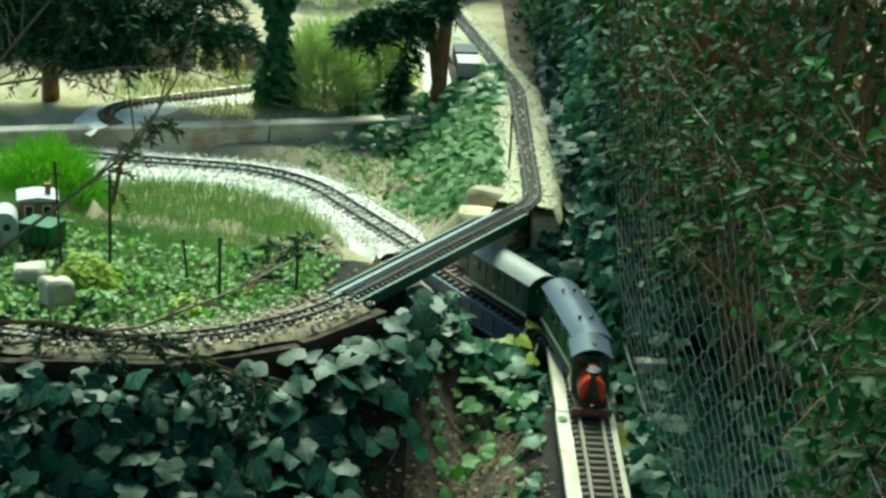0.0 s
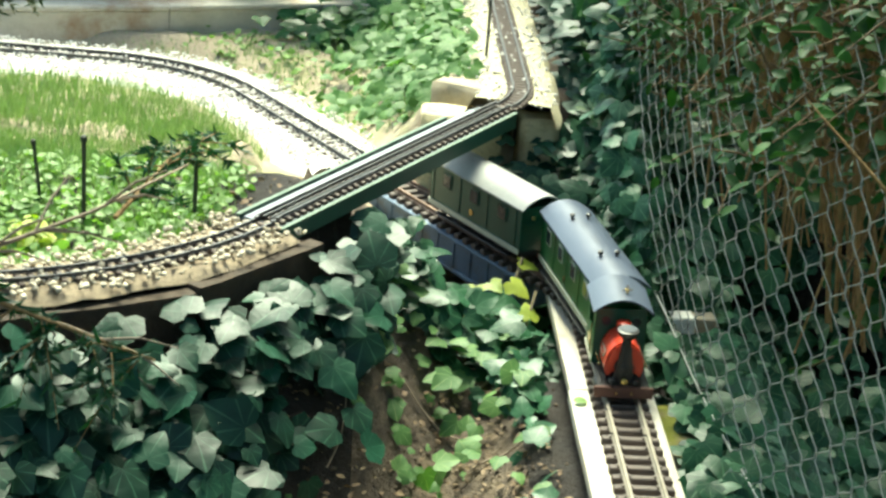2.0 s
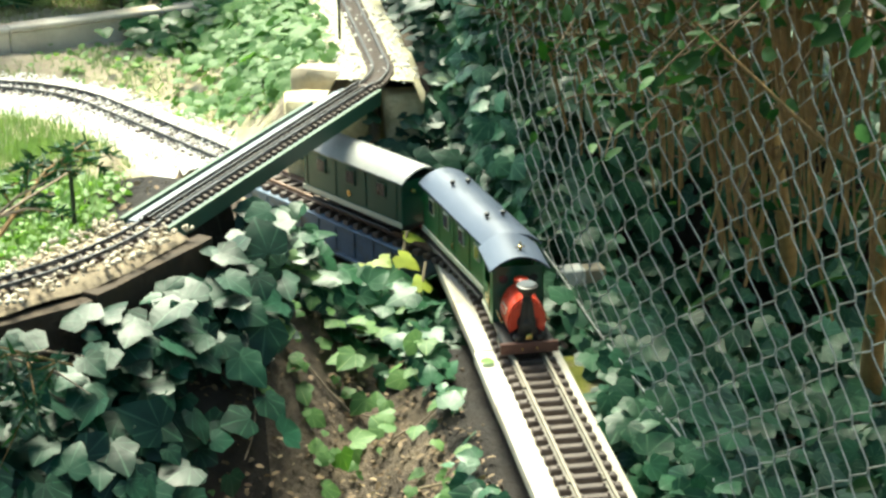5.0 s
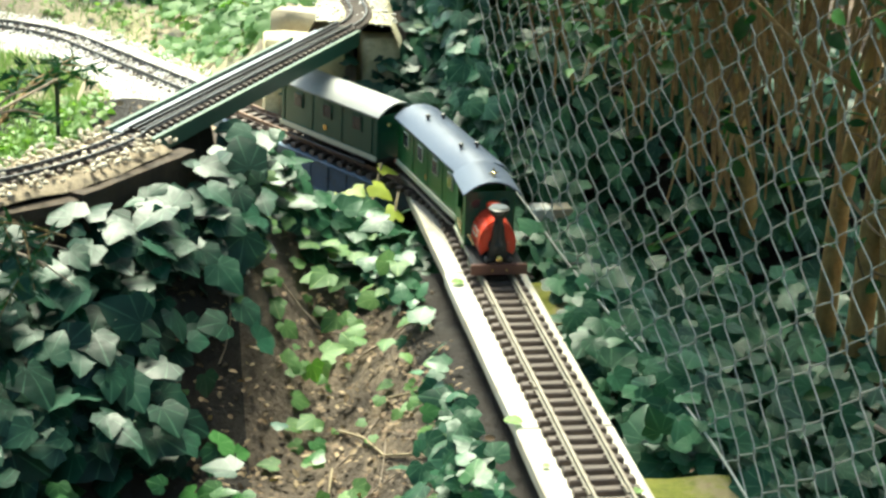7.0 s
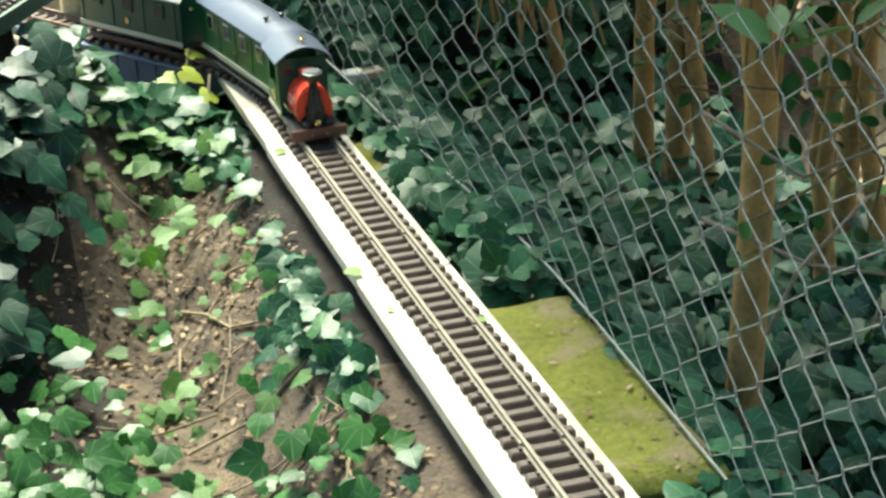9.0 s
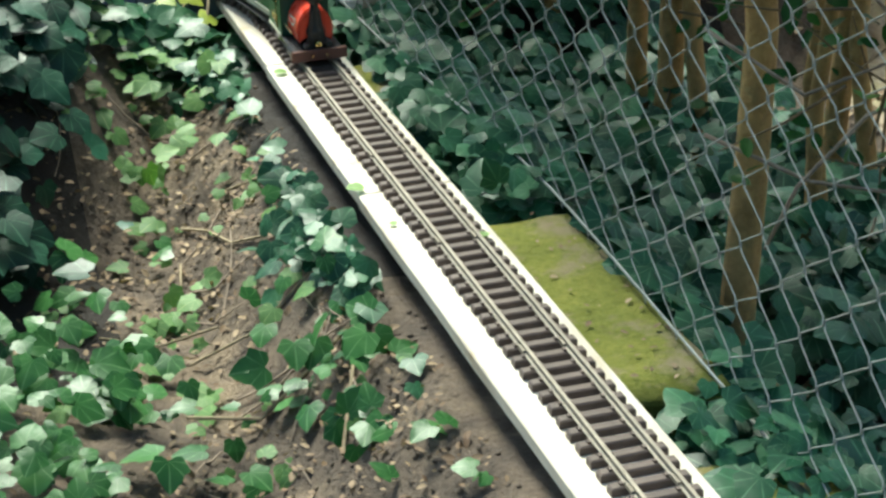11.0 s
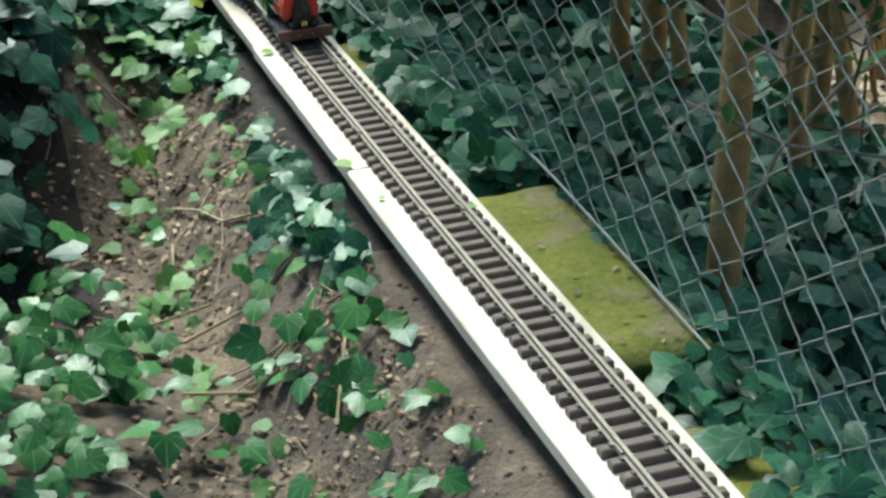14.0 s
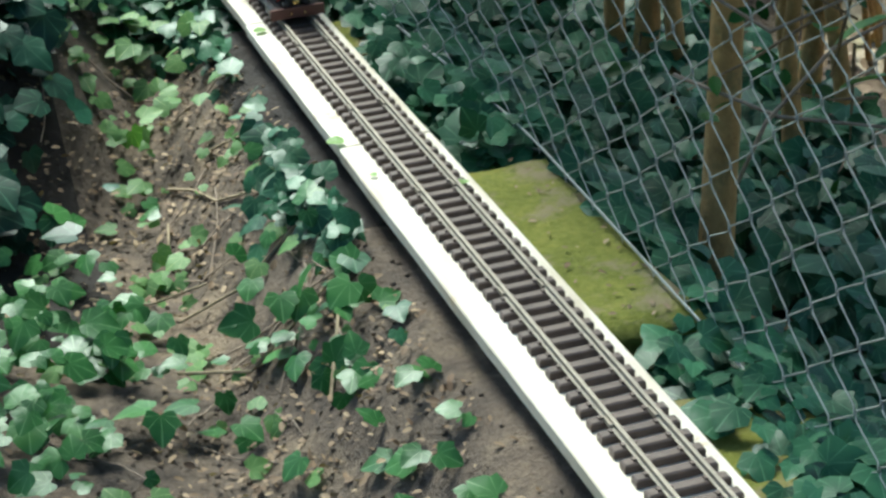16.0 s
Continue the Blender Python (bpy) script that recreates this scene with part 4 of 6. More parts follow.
# unseen high boughs added to the hedge to shade the hollow
cp, cn, cs = [], [], []
for k in range(14):
    y = -1.0 + 3.1 * hr.random()
    reach = hr.uniform(0.02, 0.75)
    a0 = Vector((hr.uniform(0.55, 0.8), y, hr.uniform(1.05, 1.35)))
    c1 = Vector((reach, y + hr.gauss(0, 0.25), hr.uniform(1.4, 2.2)))
    m1 = Vector(((a0.x + c1.x) / 2 + 0.05, (a0.y + c1.y) / 2, 0.35 * a0.z + 0.65 * c1.z))
    part("bough", tube([a0, m1, c1], [0.014, 0.010, 0.004], 6), BARK, HEDGE, smooth=True)
    for j in range(130):
        t = hr.uniform(0.25, 1.05)
        q = a0.lerp(m1, t * 2) if t < 0.5 else m1.lerp(c1, t * 2 - 1)
        cp.append(q + Vector((hr.gauss(0, 0.11), hr.gauss(0, 0.13), hr.gauss(0, 0.09))))
        cn.append((hr.gauss(0, 0.5), hr.gauss(0, 0.5), 1))
        cs.append(hr.uniform(0.08, 0.13))
scatter("crown_foliage", OVAL_T, cp, cn, [hr.uniform(0, 6.28) for _ in cp], cs, HEDGE_LEAF, HEDGE)

# an unseen evergreen, added at the side so that it shades the near bank
TREE = empty("shade_tree", pose(-1.95, 0.95, -0.1), label="unseen evergreen tree added to shade the ivy bank", category="tree")
part("trunk", tube([(0, 0, 0), (0.02, 0.02, 0.7), (0.0, 0.05, 1.9)], [0.05, 0.04, 0.02], 10), BARK, TREE, smooth=True)
cp, cn, cs = [], [], []
for k in range(76):
    z = hr.uniform(1.3, 1.8)
    a0 = Vector((0.01, 0.03, z - 0.15))
    c1 = Vector((hr.uniform(0.4, 1.5), hr.uniform(-1.15, 0.3), z))
    m1 = (a0 + c1) / 2 + Vector((0, 0, 0.12))
    part("bough", tube([a0, m1, c1], [0.016, 0.010, 0.004], 6), BARK, TREE, smooth=True)
    for j in range(110):
        t = hr.uniform(0.2, 1.05)
        q = a0.lerp(m1, t * 2) if t < 0.5 else m1.lerp(c1, t * 2 - 1)
        cp.append(q + Vector((hr.gauss(0, 0.07), hr.gauss(0, 0.08), hr.gauss(-0.03, 0.05))))
        cn.append((hr.gauss(0, 0.5), hr.gauss(0, 0.5), 1))
        cs.append(hr.uniform(0.04, 0.08))
scatter("crown_foliage", OVAL_T, cp, cn, [hr.uniform(0, 6.28) for _ in cp], cs, CONIFER, TREE)

# ---- train ----
def arc_roof(w, rise, thick, over=0.0, n=16):
    h = w / 2 + over
    top = [(h - 2 * h * i / n, rise * (1 - ((h - 2 * h * i / n) / h) ** 2)) for i in range(n + 1)]
    return top + [(x, z - thick) for x, z in top[::-1]]


def wheelset(name, y, r, parent, material):
    w = part("wheelset", lathe([(0.002, -0.026), (0.002, 0.026)], 8, "x", (0, y, 0.018 + r)), BLACK, parent)
    for s in (-1, 1):
        prof = [(r * 0.25, s * 0.0165), (r + 0.003, s * 0.0170), (r + 0.003, s * 0.0185), (r, s * 0.019), (r, s * 0.0255), (r * 0.78, s * 0.026), (r * 0.75, s * 0.0235), (r * 0.3, s * 0.024)]
        part("wheel", lathe(prof, 22, "x", (0, y, 0.018 + r)), material, w, smooth=False)


def coach(y0, length, body, roof, label, windows, vents, roof_over):
    c = empty("railway_coach", on_rails(y0, 0.075, length - 0.075), label=label, category="coach", group="coaches of the model train")
    W, z0, z1 = 0.076, 0.038, 0.114
    part("underframe", box(-0.036, 0.036, 0.004, length - 0.004, 0.030, 0.0398, 0.001), BLACK, c)
    shell = part("body", box(-W / 2, W / 2, 0.004, length - 0.004, z0, z1, 0.0015), body, c)
    part("roof", prism([(x, z + z1 + 0.0003) for x, z in arc_roof(W, 0.020, 0.003, 0.005)], -roof_over, length + roof_over), roof, c, smooth="angle")
    part("sole_bar", box(-W / 2 - 0.0025, -W / 2 - 0.0003, 0.004, length - 0.004, z0 - 0.002, z0 + 0.006), CREAM, c, "cream lower trim")
    part("sole_bar", box(W / 2 + 0.0003, W / 2 + 0.0025, 0.004, length - 0.004, z0 - 0.002, z0 + 0.006), CREAM, c)
    for s in (-1, 1):
        x = s * (W / 2 + 0.0006)
        for k in range(windows):
            yc = length * (k + 0.7) / (windows + 0.4)
            f = part("window", box(min(x, x + s * 0.0016), max(x, x + s * 0.0016), yc - 0.013, yc + 0.013, 0.077, 0.103, 0.0005), CREAM if body is COACH_GREEN else body, shell)
            part("pane", box(min(x + s * 0.0008, x + s * 0.0021), max(x + s * 0.0008, x + s * 0.0021), yc - 0.0105, yc + 0.0105, 0.0795, 0.1005), DARK_GLASS, f)
        for k in range(windows + 1):
            yc = length * (k + 0.22) / (windows + 0.4)
            part("panel_strip", box(min(x, x + s * 0.0009), max(x, x + s * 0.0009), yc - 0.0012, yc + 0.0012, 0.046, 0.112), body, c)
        part("crest", lathe([(0.0055, 0), (0.0055, 0.0007), (0.003, 0.0012)], 12, "x", (x if s > 0 else x - 0.0012, length * 0.52, 0.060)), BRIGHT_BRASS, shell, "round gilt crest")
        part("step_board", box(s * 0.039 - 0.005, s * 0.039 + 0.005, 0.03, length - 0.03, 0.0245, 0.027, 0.0005), BLACK, c)
    for yw in (0.075, length - 0.075):
        wheelset("wheelset", yw, 0.0145, c, BLACK)
        for s in (-1, 1):
            part("axle_guard", box(s * 0.031 - 0.002, s * 0.031 + 0.002, yw - 0.009, yw + 0.009, 0.026, 0.040), BLACK, c)
    for k in range(vents):
        yv = length * (k + 0.5) / vents
        for xv in (-0.013, 0.013):
            zv = z1 + 0.020 * (1 - (xv / 0.043) ** 2)
            part("roof_vent", lathe([(0.0022, 0), (0.0022, 0.004), (0.0042, 0.005), (0.0042, 0.009), (0.001, 0.0105)], 10, "z", (xv, yv, zv - 0.001)), BLACK, c)
    for yb, s in ((0.0, -1), (length, 1)):
        part("end_wall_rib", box(-0.040, 0.040, min(yb, yb + s * 0.002) + 0.002 * (s < 0), max(yb, yb + s * 0.002) - 0.002 * (s > 0) + 0.001, 0.085, 0.089), body, c)
        for xb in (-0.022, 0.022):
            part("lamp", lathe([(0.003, 0), (0.0034, 0.003), (0.0034, 0.006), (0.001, 0.007)], 10, "y", (xb, yb + (s * 0.002 if s > 0 else -0.009), 0.100)), BRIGHT_BRASS, c)
        part("coupling", box(-0.004, 0.004, yb - 0.014 if s < 0 else yb, yb if s < 0 else yb + 0.014, 0.030, 0.035, 0.001), RED, c, "small red coupling hook")
    return c


TRAIN_Y = 0.97


def line_point(s):
    """Place on the lower line, s metres past the start of the board: straight, curve, straight."""
    bend = radians(30) * BEND_R
    if s < BEND_Y:
        return 0.0, s
    if s < BEND_Y + bend:
        return along((0, BEND_Y), 0, s - BEND_Y, BEND_R)[-1][:2]
    return along(BEND_END, 30, s - BEND_Y - bend, 0)[-1][:2]


def on_rails(s0, a, b):
    """Pose of a vehicle whose axles stand a and b metres behind its front, which is at s0."""
    p, q = Vector(line_point(s0 + a)), Vector(line_point(s0 + b))
    d = (q - p).normalized()
    o = p - d * a
    return pose(o.x, o.y, 0, 0, 0, math.degrees(math.atan2(-d.x, d.y)))


def locomotive(y0):
    c = empty("locomotive", on_rails(y0, 0.062, 0.138) @ Matrix.Diagonal((0.90, 1, 0.90, 1)), label="small red saddle-tank steam locomotive with a green cab", category="locomotive")
    part("footplate", box(-0.040, 0.040, 0.006, 0.172, 0.036, 0.041, 0.001), BLACK, c)
    part("frame", box(-0.024, 0.024, 0.014, 0.168, 0.020, 0.036), BLACK, c)
    beam = part("buffer_beam", box(-0.046, 0.046, 0.0, 0.006, 0.024, 0.042, 0.001), BROWN_BEAM, c, "brown buffer beam")
    part("bolt", lathe([(0.0018, -0.003), (0.0018, 0.0005)], 8, "y", (-0.012, 0, 0.033)), BRIGHT_BRASS, beam)
    part("bolt", lathe([(0.0018, -0.003), (0.0018, 0.0005)], 8, "y", (0.012, 0, 0.033)), BRIGHT_BRASS, beam)
    part("boiler", lathe([(0.0125, 0.016), (0.0146, 0.018), (0.0146, 0.085)], 24, "y", (0, 0, 0.066)), BLACK, c, smooth=False)
    part("smokebox_door", lathe([(0.003, 0.011), (0.009, 0.0125), (0.0115, 0.0155)], 22, "y", (0, 0, 0.066)), BLACK, c)
    # saddle tank: a horseshoe drawn along the boiler
    out, inn = [], []
    for k in range(15):
        a = radians(-30 + 240 * k / 14)
        out.append((0.0305 * math.cos(a), 0.066 + (0.042 if math.sin(a) > 0 else 0.034) * math.sin(a)))
        inn.append((0.0150 * math.cos(a), 0.066 + 0.0150 * math.sin(a)))
    tank = prism(out + inn[::-1], 0.020, 0.084)
    bmesh.ops.bevel(tank, geom=[e for e in tank.edges if e.calc_face_angle(0) > 1.2 and abs(e.verts[0].co.y - e.verts[1].co.y) < 1e-6], offset=0.003, segments=2, affect="EDGES")
    tank_ob = part("saddle_tank", tank, RED, c, "glossy red saddle tank", smooth="angle")
    part("smokebox_front", prism([(-0.017, 0.041), (0.017, 0.041), (0.0125, 0.070), (0.0075, 0.104), (-0.0075, 0.104), (-0.0125, 0.070)], 0.013, 0.0197), BLACK, c)
    for s in (-1, 1):
        p = box(-0.0008, 0.0008, -0.016, 0.016, -0.0055, 0.0055)
        p.transform(pose(s * 0.0296, 0.054, 0.079, 0, s * -20, 0))
        plate = part("name_plate", p, CREAM, tank_ob, "cream name plate")
        q = box(-0.0005, 0.0005, -0.0135, 0.0135, -0.003, 0.003)
        q.transform(pose(s * 0.0305, 0.054, 0.0793, 0, s * -20, 0))
        part("lettering_bar", q, RED, plate)
    part("tank_filler", lathe([(0.010, 0.103), (0.010, 0.116), (0.0115, 0.117), (0.0115, 0.123), (0.006, 0.125)], 20, "z", (0, 0.062, 0)), RED, c)
    part("chimney", lathe([(0.0095, 0.070), (0.0070, 0.078), (0.0072, 0.114), (0.0100, 0.117), (0.0165, 0.126), (0.0168, 0.1305), (0.0130, 0.132)], 24, "z", (0, 0.019, 0)), BLACK, c, smooth="angle")
    part("chimney_cap", lathe([(0.0135, 0.1322), (0.0135, 0.1330), (0.004, 0.1336)], 24, "z", (0, 0.019, 0)), DECK, c, "grey chimney top")
    for x, z in ((0.0, 0.050), (0.018, 0.047), (-0.018, 0.047)):
        part("lamp", lathe([(0.002, -0.004), (0.0052, -0.003), (0.0055, 0.006), (0.003, 0.008)], 14, "y", (x, 0.008 if x else 0.006, z)), BRIGHT_BRASS if not x else BLACK, c)
    for s in (-1, 1):
        part("cylinder", lathe([(0.0095, 0.018), (0.0095, 0.046)], 16, "y", (s * 0.034, 0, 0.032)), BLACK, c)
        part("coupling_rod", box(s * 0.0335 - 0.001, s * 0.0335 + 0.001, 0.06, 0.14, 0.029, 0.033), GALV, c)
        part("handrail", tube([(s * 0.037, 0.03, 0.064), (s * 0.037, 0.082, 0.064)], 0.0009, 6), BRIGHT_BRASS, c)
    for yw in (0.062, 0.138):
        wheelset("wheelset", yw, 0.0150, c, BLACK)
    # front sheet borrows the van's darker green: its shade is in the colour
    cab = part("cab", box(-0.040, 0.040, 0.086, 0.088, 0.041, 0.134), VAN_GREEN, c, "cab front sheet, green darkened to stand for shade")
    for s in (-1, 1):
        w = part("window", lathe([(0.0090, -0.0012), (0.0090, 0.0004)], 18, "y", (s * 0.024, 0.0857, 0.113)), VAN_GREEN, cab)
        part("pane", lathe([(0.0072, -0.0016), (0.0072, 0.0)], 18, "y", (s * 0.024, 0.0857, 0.113)), DARK_GLASS, w)
        side = box(s * 0.0402 - 0.001, s * 0.0402 + 0.001, 0.086, 0.104, 0.041, 0.134)
        box(s * 0.0402 - 0.001, s * 0.0402 + 0.001, 0.104, 0.150, 0.041, 0.085, bm=side)
        box(s * 0.0402 - 0.001, s * 0.0402 + 0.001, 0.150, 0.166, 0.041, 0.134, bm=side)
        ob = part("cab_side", side, COACH_GREEN, c)
        part("number_plate", box(s * 0.0418 - 0.0005, s * 0.0418 + 0.0005, 0.110, 0.142, 0.056, 0.070), BRIGHT_BRASS, ob, "brass plate")
        part("cab_handrail", tube([(s * 0.043, 0.107, 0.050), (s * 0.043, 0.107, 0.10)], 0.0009, 6), BRIGHT_BRASS, c)
        part("lower_trim", box(min(s * 0.0415, s * 0.0432), max(s * 0.0415, s * 0.0432), 0.086, 0.166, 0.0412, 0.046), CREAM, c)
    part("cab_back", box(-0.040, 0.040, 0.164, 0.166, 0.041, 0.134), COACH_GREEN, c)
    part("cab_roof", prism([(x, z + 0.1343) for x, z in arc_roof(0.084, 0.022, 0.003, 0.006)], 0.070, 0.171), ROOF_SLATE, c, smooth="angle")
    part("whistle", lathe([(0.0022, 0), (0.0022, 0.004), (0.0035, 0.005), (0.0035, 0.008), (0.0016, 0.009), (0.0016, 0.014)], 10, "z", (0.006, 0.098, 0.155)), BRIGHT_BRASS, c)
    part("whistle_lever", tube([(-0.002, 0.098, 0.160), (0.014, 0.098, 0.162)], 0.0011, 6), BRIGHT_BRASS, c)
    return c


locomotive(TRAIN_Y)
coach(TRAIN_Y + 0.185, 0.325, COACH_GREEN, ROOF_SLATE, "mid-green four-wheel coach with a dark slate roof", 4, 2, 0.004)
coach(TRAIN_Y + 0.538, 0.285, VAN_GREEN, ROOF_GREY, "dark green four-wheel coach with a light grey roof", 3, 0, 0.004)


# ---- gravel beds ----
def bed_strip(name, path, inner, outer, z, material, label, drop=0.05, skirt=0.04):
    bm = bmesh.new()
    rows = []
    for x, y, h in path:
        a = radians(h)
        nx, ny = math.cos(a), math.sin(a)
        wob = 0.018 * noise.noise((x * 12, y * 12, 2))
        offs = [(-inner - skirt * 1.3 + wob * skirt * 20, -drop), (-inner + wob, -0.001), (-inner * 0.4, 0.0), (outer * 0.4, 0.0), (outer - wob, -0.001), (outer + skirt - 0.5 * wob, -drop)]
        rows.append([bm.verts.new((x + nx * o, y + ny * o, z + dz + 0.004 * noise.noise((x * 25 + o * 60, y * 25, 4)) - 0.003)) for o, dz in offs])
    for p, q in zip(rows, rows[1:]):
        for k in range(len(p) - 1):
            bm.faces.new((p[k], p[k + 1], q[k + 1], q[k]))
    ob = part(name, bm, material, smooth=True)
    return tagged(ob, label, "gravel", kind="structure")


def stones(name, path, inner, outer, z, n, size, material, label):
    P = []
    for _ in range(n):
        x, y, h = path[hr.randrange(len(path))]
        o = hr.uniform(-inner - 0.02, outer + 0.02)
        a = radians(h)
        P.append((x + math.cos(a) * o + hr.gauss(0, 0.006), y + math.sin(a) * o + hr.gauss(0, 0.006), z + hr.uniform(-0.002, 0.004)))
    k = len(P)
    nr = np.array([(hr.gauss(0, 0.5), hr.gauss(0, 0.5), 1) for _ in range(k)])
    scatter(name, stone_template(len(name)), P, nr, [hr.uniform(0, 6.28) for _ in range(k)], [hr.uniform(*size) for _ in range(k)], material, None, "stuff", label, "gravel")


lower = along((-0.365, 1.993), 30, 0.50)[:-1] + along(GRAVEL_TURN, 30, radians(55) * 0.4, 0.4)
lx, ly, lh = lower[-1]
lower += along((lx, ly), lh, 1.2)[1:]
bed_strip("gravel_path", lower, 0.088, 0.085, 0.0085, GRAVEL, "bright white gravel bed along the lower line", 0.034)
stones("gravel", lower, 0.090, 0.08, 0.0085, 6400, (0.004, 0.009), GRAVEL, "loose white gravel stones")
upper = along(BR0, 150, 1.57, -0.6)
bed_strip("ballast_bed", upper, 0.034, 0.060, RAISED + 0.002, plain("ballast", (0.12, 0.09, 0.06), (0.36, 0.29, 0.20), 60, 0.9, bstr=0.7, bdist=0.004), "mixed grey-brown ballast on the raised bed", 0.012, 0.018)
stones("ballast", upper, 0.036, 0.06, RAISED + 0.003, 1900, (0.006, 0.014), plain("ballast_stone", (0.30, 0.245, 0.17), (0.74, 0.67, 0.54), 35, 0.85), "loose mixed ballast stones")

# ---- garden plants ----
GRASS_C = (-1.05, 1.98)


def not_gravel(x, y):
    """1 between the gravel curve and the wall, 0 on the gravel."""
    d = np.full(np.shape(x), 9.0)
    for px_, py_, _h in lower[::2]:
        d = np.minimum(d, np.hypot(x - px_, y - py_))
    r = np.hypot(x - GRASS_C[0], y - GRASS_C[1])
    return off_track(x, y) * smooth01(0.09, 0.13, d) * (r > 0.55) * smooth01(2.98, 2.9, y - 0.3 * (x + 0.5))


def in_grass(x, y):
    r = np.hypot(x - GRASS_C[0], y - GRASS_C[1])
    return smooth01(0.53, 0.43, r) * smooth01(1.55, 1.85, y)


def turf(name, n, x0, x1, y0, y1, keep, length, width, material, label, spread=0.45):
    x, y = sample(n, x0, x1, y0, y1, keep)
    nr = np.stack([rng.normal(0, 1, len(x)), rng.normal(0, 1, len(x)), rng.normal(0, 0.25, len(x))], 1)
    ln = rng.uniform(*length, len(x))
    v, f = BLADE_T
    up = (v[:, [0, 2, 1]] * np.array([1, -spread, 1]), f)      # blades stand and bow over
    flat = np.stack([0 * x, 0 * x, 1 + 0 * x], 1) + rng.normal(0, 0.22, (len(x), 3))
    return scatter(name, up, np.stack([x, y, ground_z(x, y) - 0.003], 1), flat, rng.uniform(0, 6.28, len(x)),
                   np.stack([0 * x + width, ln, ln], 1), material, None, "stuff", label, "grass")


turf("grass", 48000, -1.75, -0.45, 1.6, 2.60, in_grass, (0.016, 0.044), 0.002, GRASS, "soft green grass inside the gravel curve")
turf("grass", 16000, -1.5, -0.14, 1.9, 2.95, lambda x, y: not_gravel(x, y) * np.clip(0.35 + 1.2 * np.array([noise.noise((a * 6, b * 6, 4)) for a, b in zip(x, y)]), 0, 1), (0.008, 0.024), 0.003, GRASS, "thin yellow-green grass on pale soil below the wall")
turf("dry_grass", 16000, -1.3, -0.5, 2.95, 3.75, lambda x, y: np.clip(0.6 + 1.2 * np.array([noise.noise((a * 4, b * 4, 9)) for a, b in zip(x, y)]), 0, 1) * (y - 0.3 * (x + 0.5) > 3.02), (0.012, 0.030), 0.003,
     leaf_mat("dry_grass_blade", (0.24, 0.24, 0.11), (0.48, 0.45, 0.26), (0, 0, 0), 0.6, 0.2, veins=False), "thin dry grass on the terrace behind the wall")


def herb_patch(n, x0, x1, y0, y1, keep, size, lift, label, material=HERB, tmpl=ROUND_T, tilt=0.45, category="ground cover"):
    x, y = sample(n, x0, x1, y0, y1, keep)
    z = ground_z(x, y) + rng.uniform(*lift, len(x)) * (0.6 + 0.8 * np.array([noise.noise((a * 8, b * 8, 6)) for a, b in zip(x, y)]))
    nr = np.stack([0 * x, 0 * x - 0.1, 1 + 0 * x], 1) + rng.normal(0, tilt, (len(x), 3))
    return scatter("ground_cover", tmpl, np.stack([x, y, z], 1), nr, rng.uniform(0, 6.28, len(x)), rng.uniform(*size, len(x)), material, None, "stuff", label, category)


def in_bed(x, y):
    r = np.hypot(x - LOOP_C[0], y - LOOP_C[1])
    patch = np.array([noise.noise((a * 5, b * 5, 1)) for a, b in zip(x, y)])
    return smooth01(0.50, 0.44, r) * np.clip(0.75 + 0.7 * patch, 0, 1) * smooth01(1.92, 1.7, y) * smooth01(0.56, 0.48, np.hypot(x - GRASS_C[0], (y - GRASS_C[1]) * (y > GRASS_C[1])))


turf("grass", 9000, -1.6, -0.5, 1.0, 1.9, lambda x, y: 0.8 * in_bed(x, y), (0.02, 0.05), 0.003, GRASS, "tufts of grass among the ground cover")
herb_patch(12000, -1.55, -0.5, 0.95, 2.0, in_bed, (0.010, 0.021), (0.002, 0.035), "low leafy ground cover filling the raised bed")
ivy_patch(-0.55, -0.16, 1.98, 2.95, 2100, lambda x, y: not_gravel(x, y) * np.clip(1.4 - 4.0 * (-0.12 - x), 0.04, 1), (0.016, 0.033), (0.003, 0.045), "fresh light green ivy on the sunny bank", 250, IVY_YOUNG, focus=(-0.2, 2.1))
herb_patch(2600, -0.75, -0.12, 2.0, 2.95, lambda x, y: not_gravel(x, y) * 0.45, (0.010, 0.022), (0.002, 0.02), "short weeds and clover on pale soil")
ivy_patch(-0.62, -0.12, 2.80, 3.2, 330, lambda x, y: smooth01(-0.62, -0.5, x), (0.028, 0.045), (0.01, 0.055), "low ivy along both sides of the wall", 60, IVY_MID, focus=(-0.4, 2.9))
ivy_patch(0.0, 0.25, 1.95, 4.6, 3200, lambda x, y: 0.9 + 0 * x, (0.028, 0.046), (0.0, 0.13), "dark ivy climbing between track and hedge", 150, focus=(0.05, 2.1))


def climbing_ivy(x0, y0, w, d, z0, z1, n, label):
    thing = empty("ivy", pose(x0, y0, z0), label=label, category="ivy")
    t, a = rng.random(n), rng.uniform(0, 6.28, n)
    rr = np.sqrt(rng.random(n)) * (0.75 + 0.35 * np.sin(9 * t + 1))
    pos = np.stack([w * rr * np.cos(a), d * rr * np.sin(a), (z1 - z0) * t], 1)
    nr = np.stack([0.8 * np.cos(a), 0.8 * np.sin(a) - 0.3, 0.7 + 0 * a], 1) + rng.normal(0, 0.3, (n, 3))
    stem = tube([(0, 0, -0.05), (0.01, 0, (z1 - z0) * 0.5), (0, 0.01, z1 - z0)], [0.012, 0.009, 0.005], 6)
    part("stem", stem, BARK, thing)
    scatter("foliage", IVY_T, pos, nr, rng.normal(math.pi, 0.8, n), rng.uniform(0.026, 0.046, n), IVY_MID, thing)


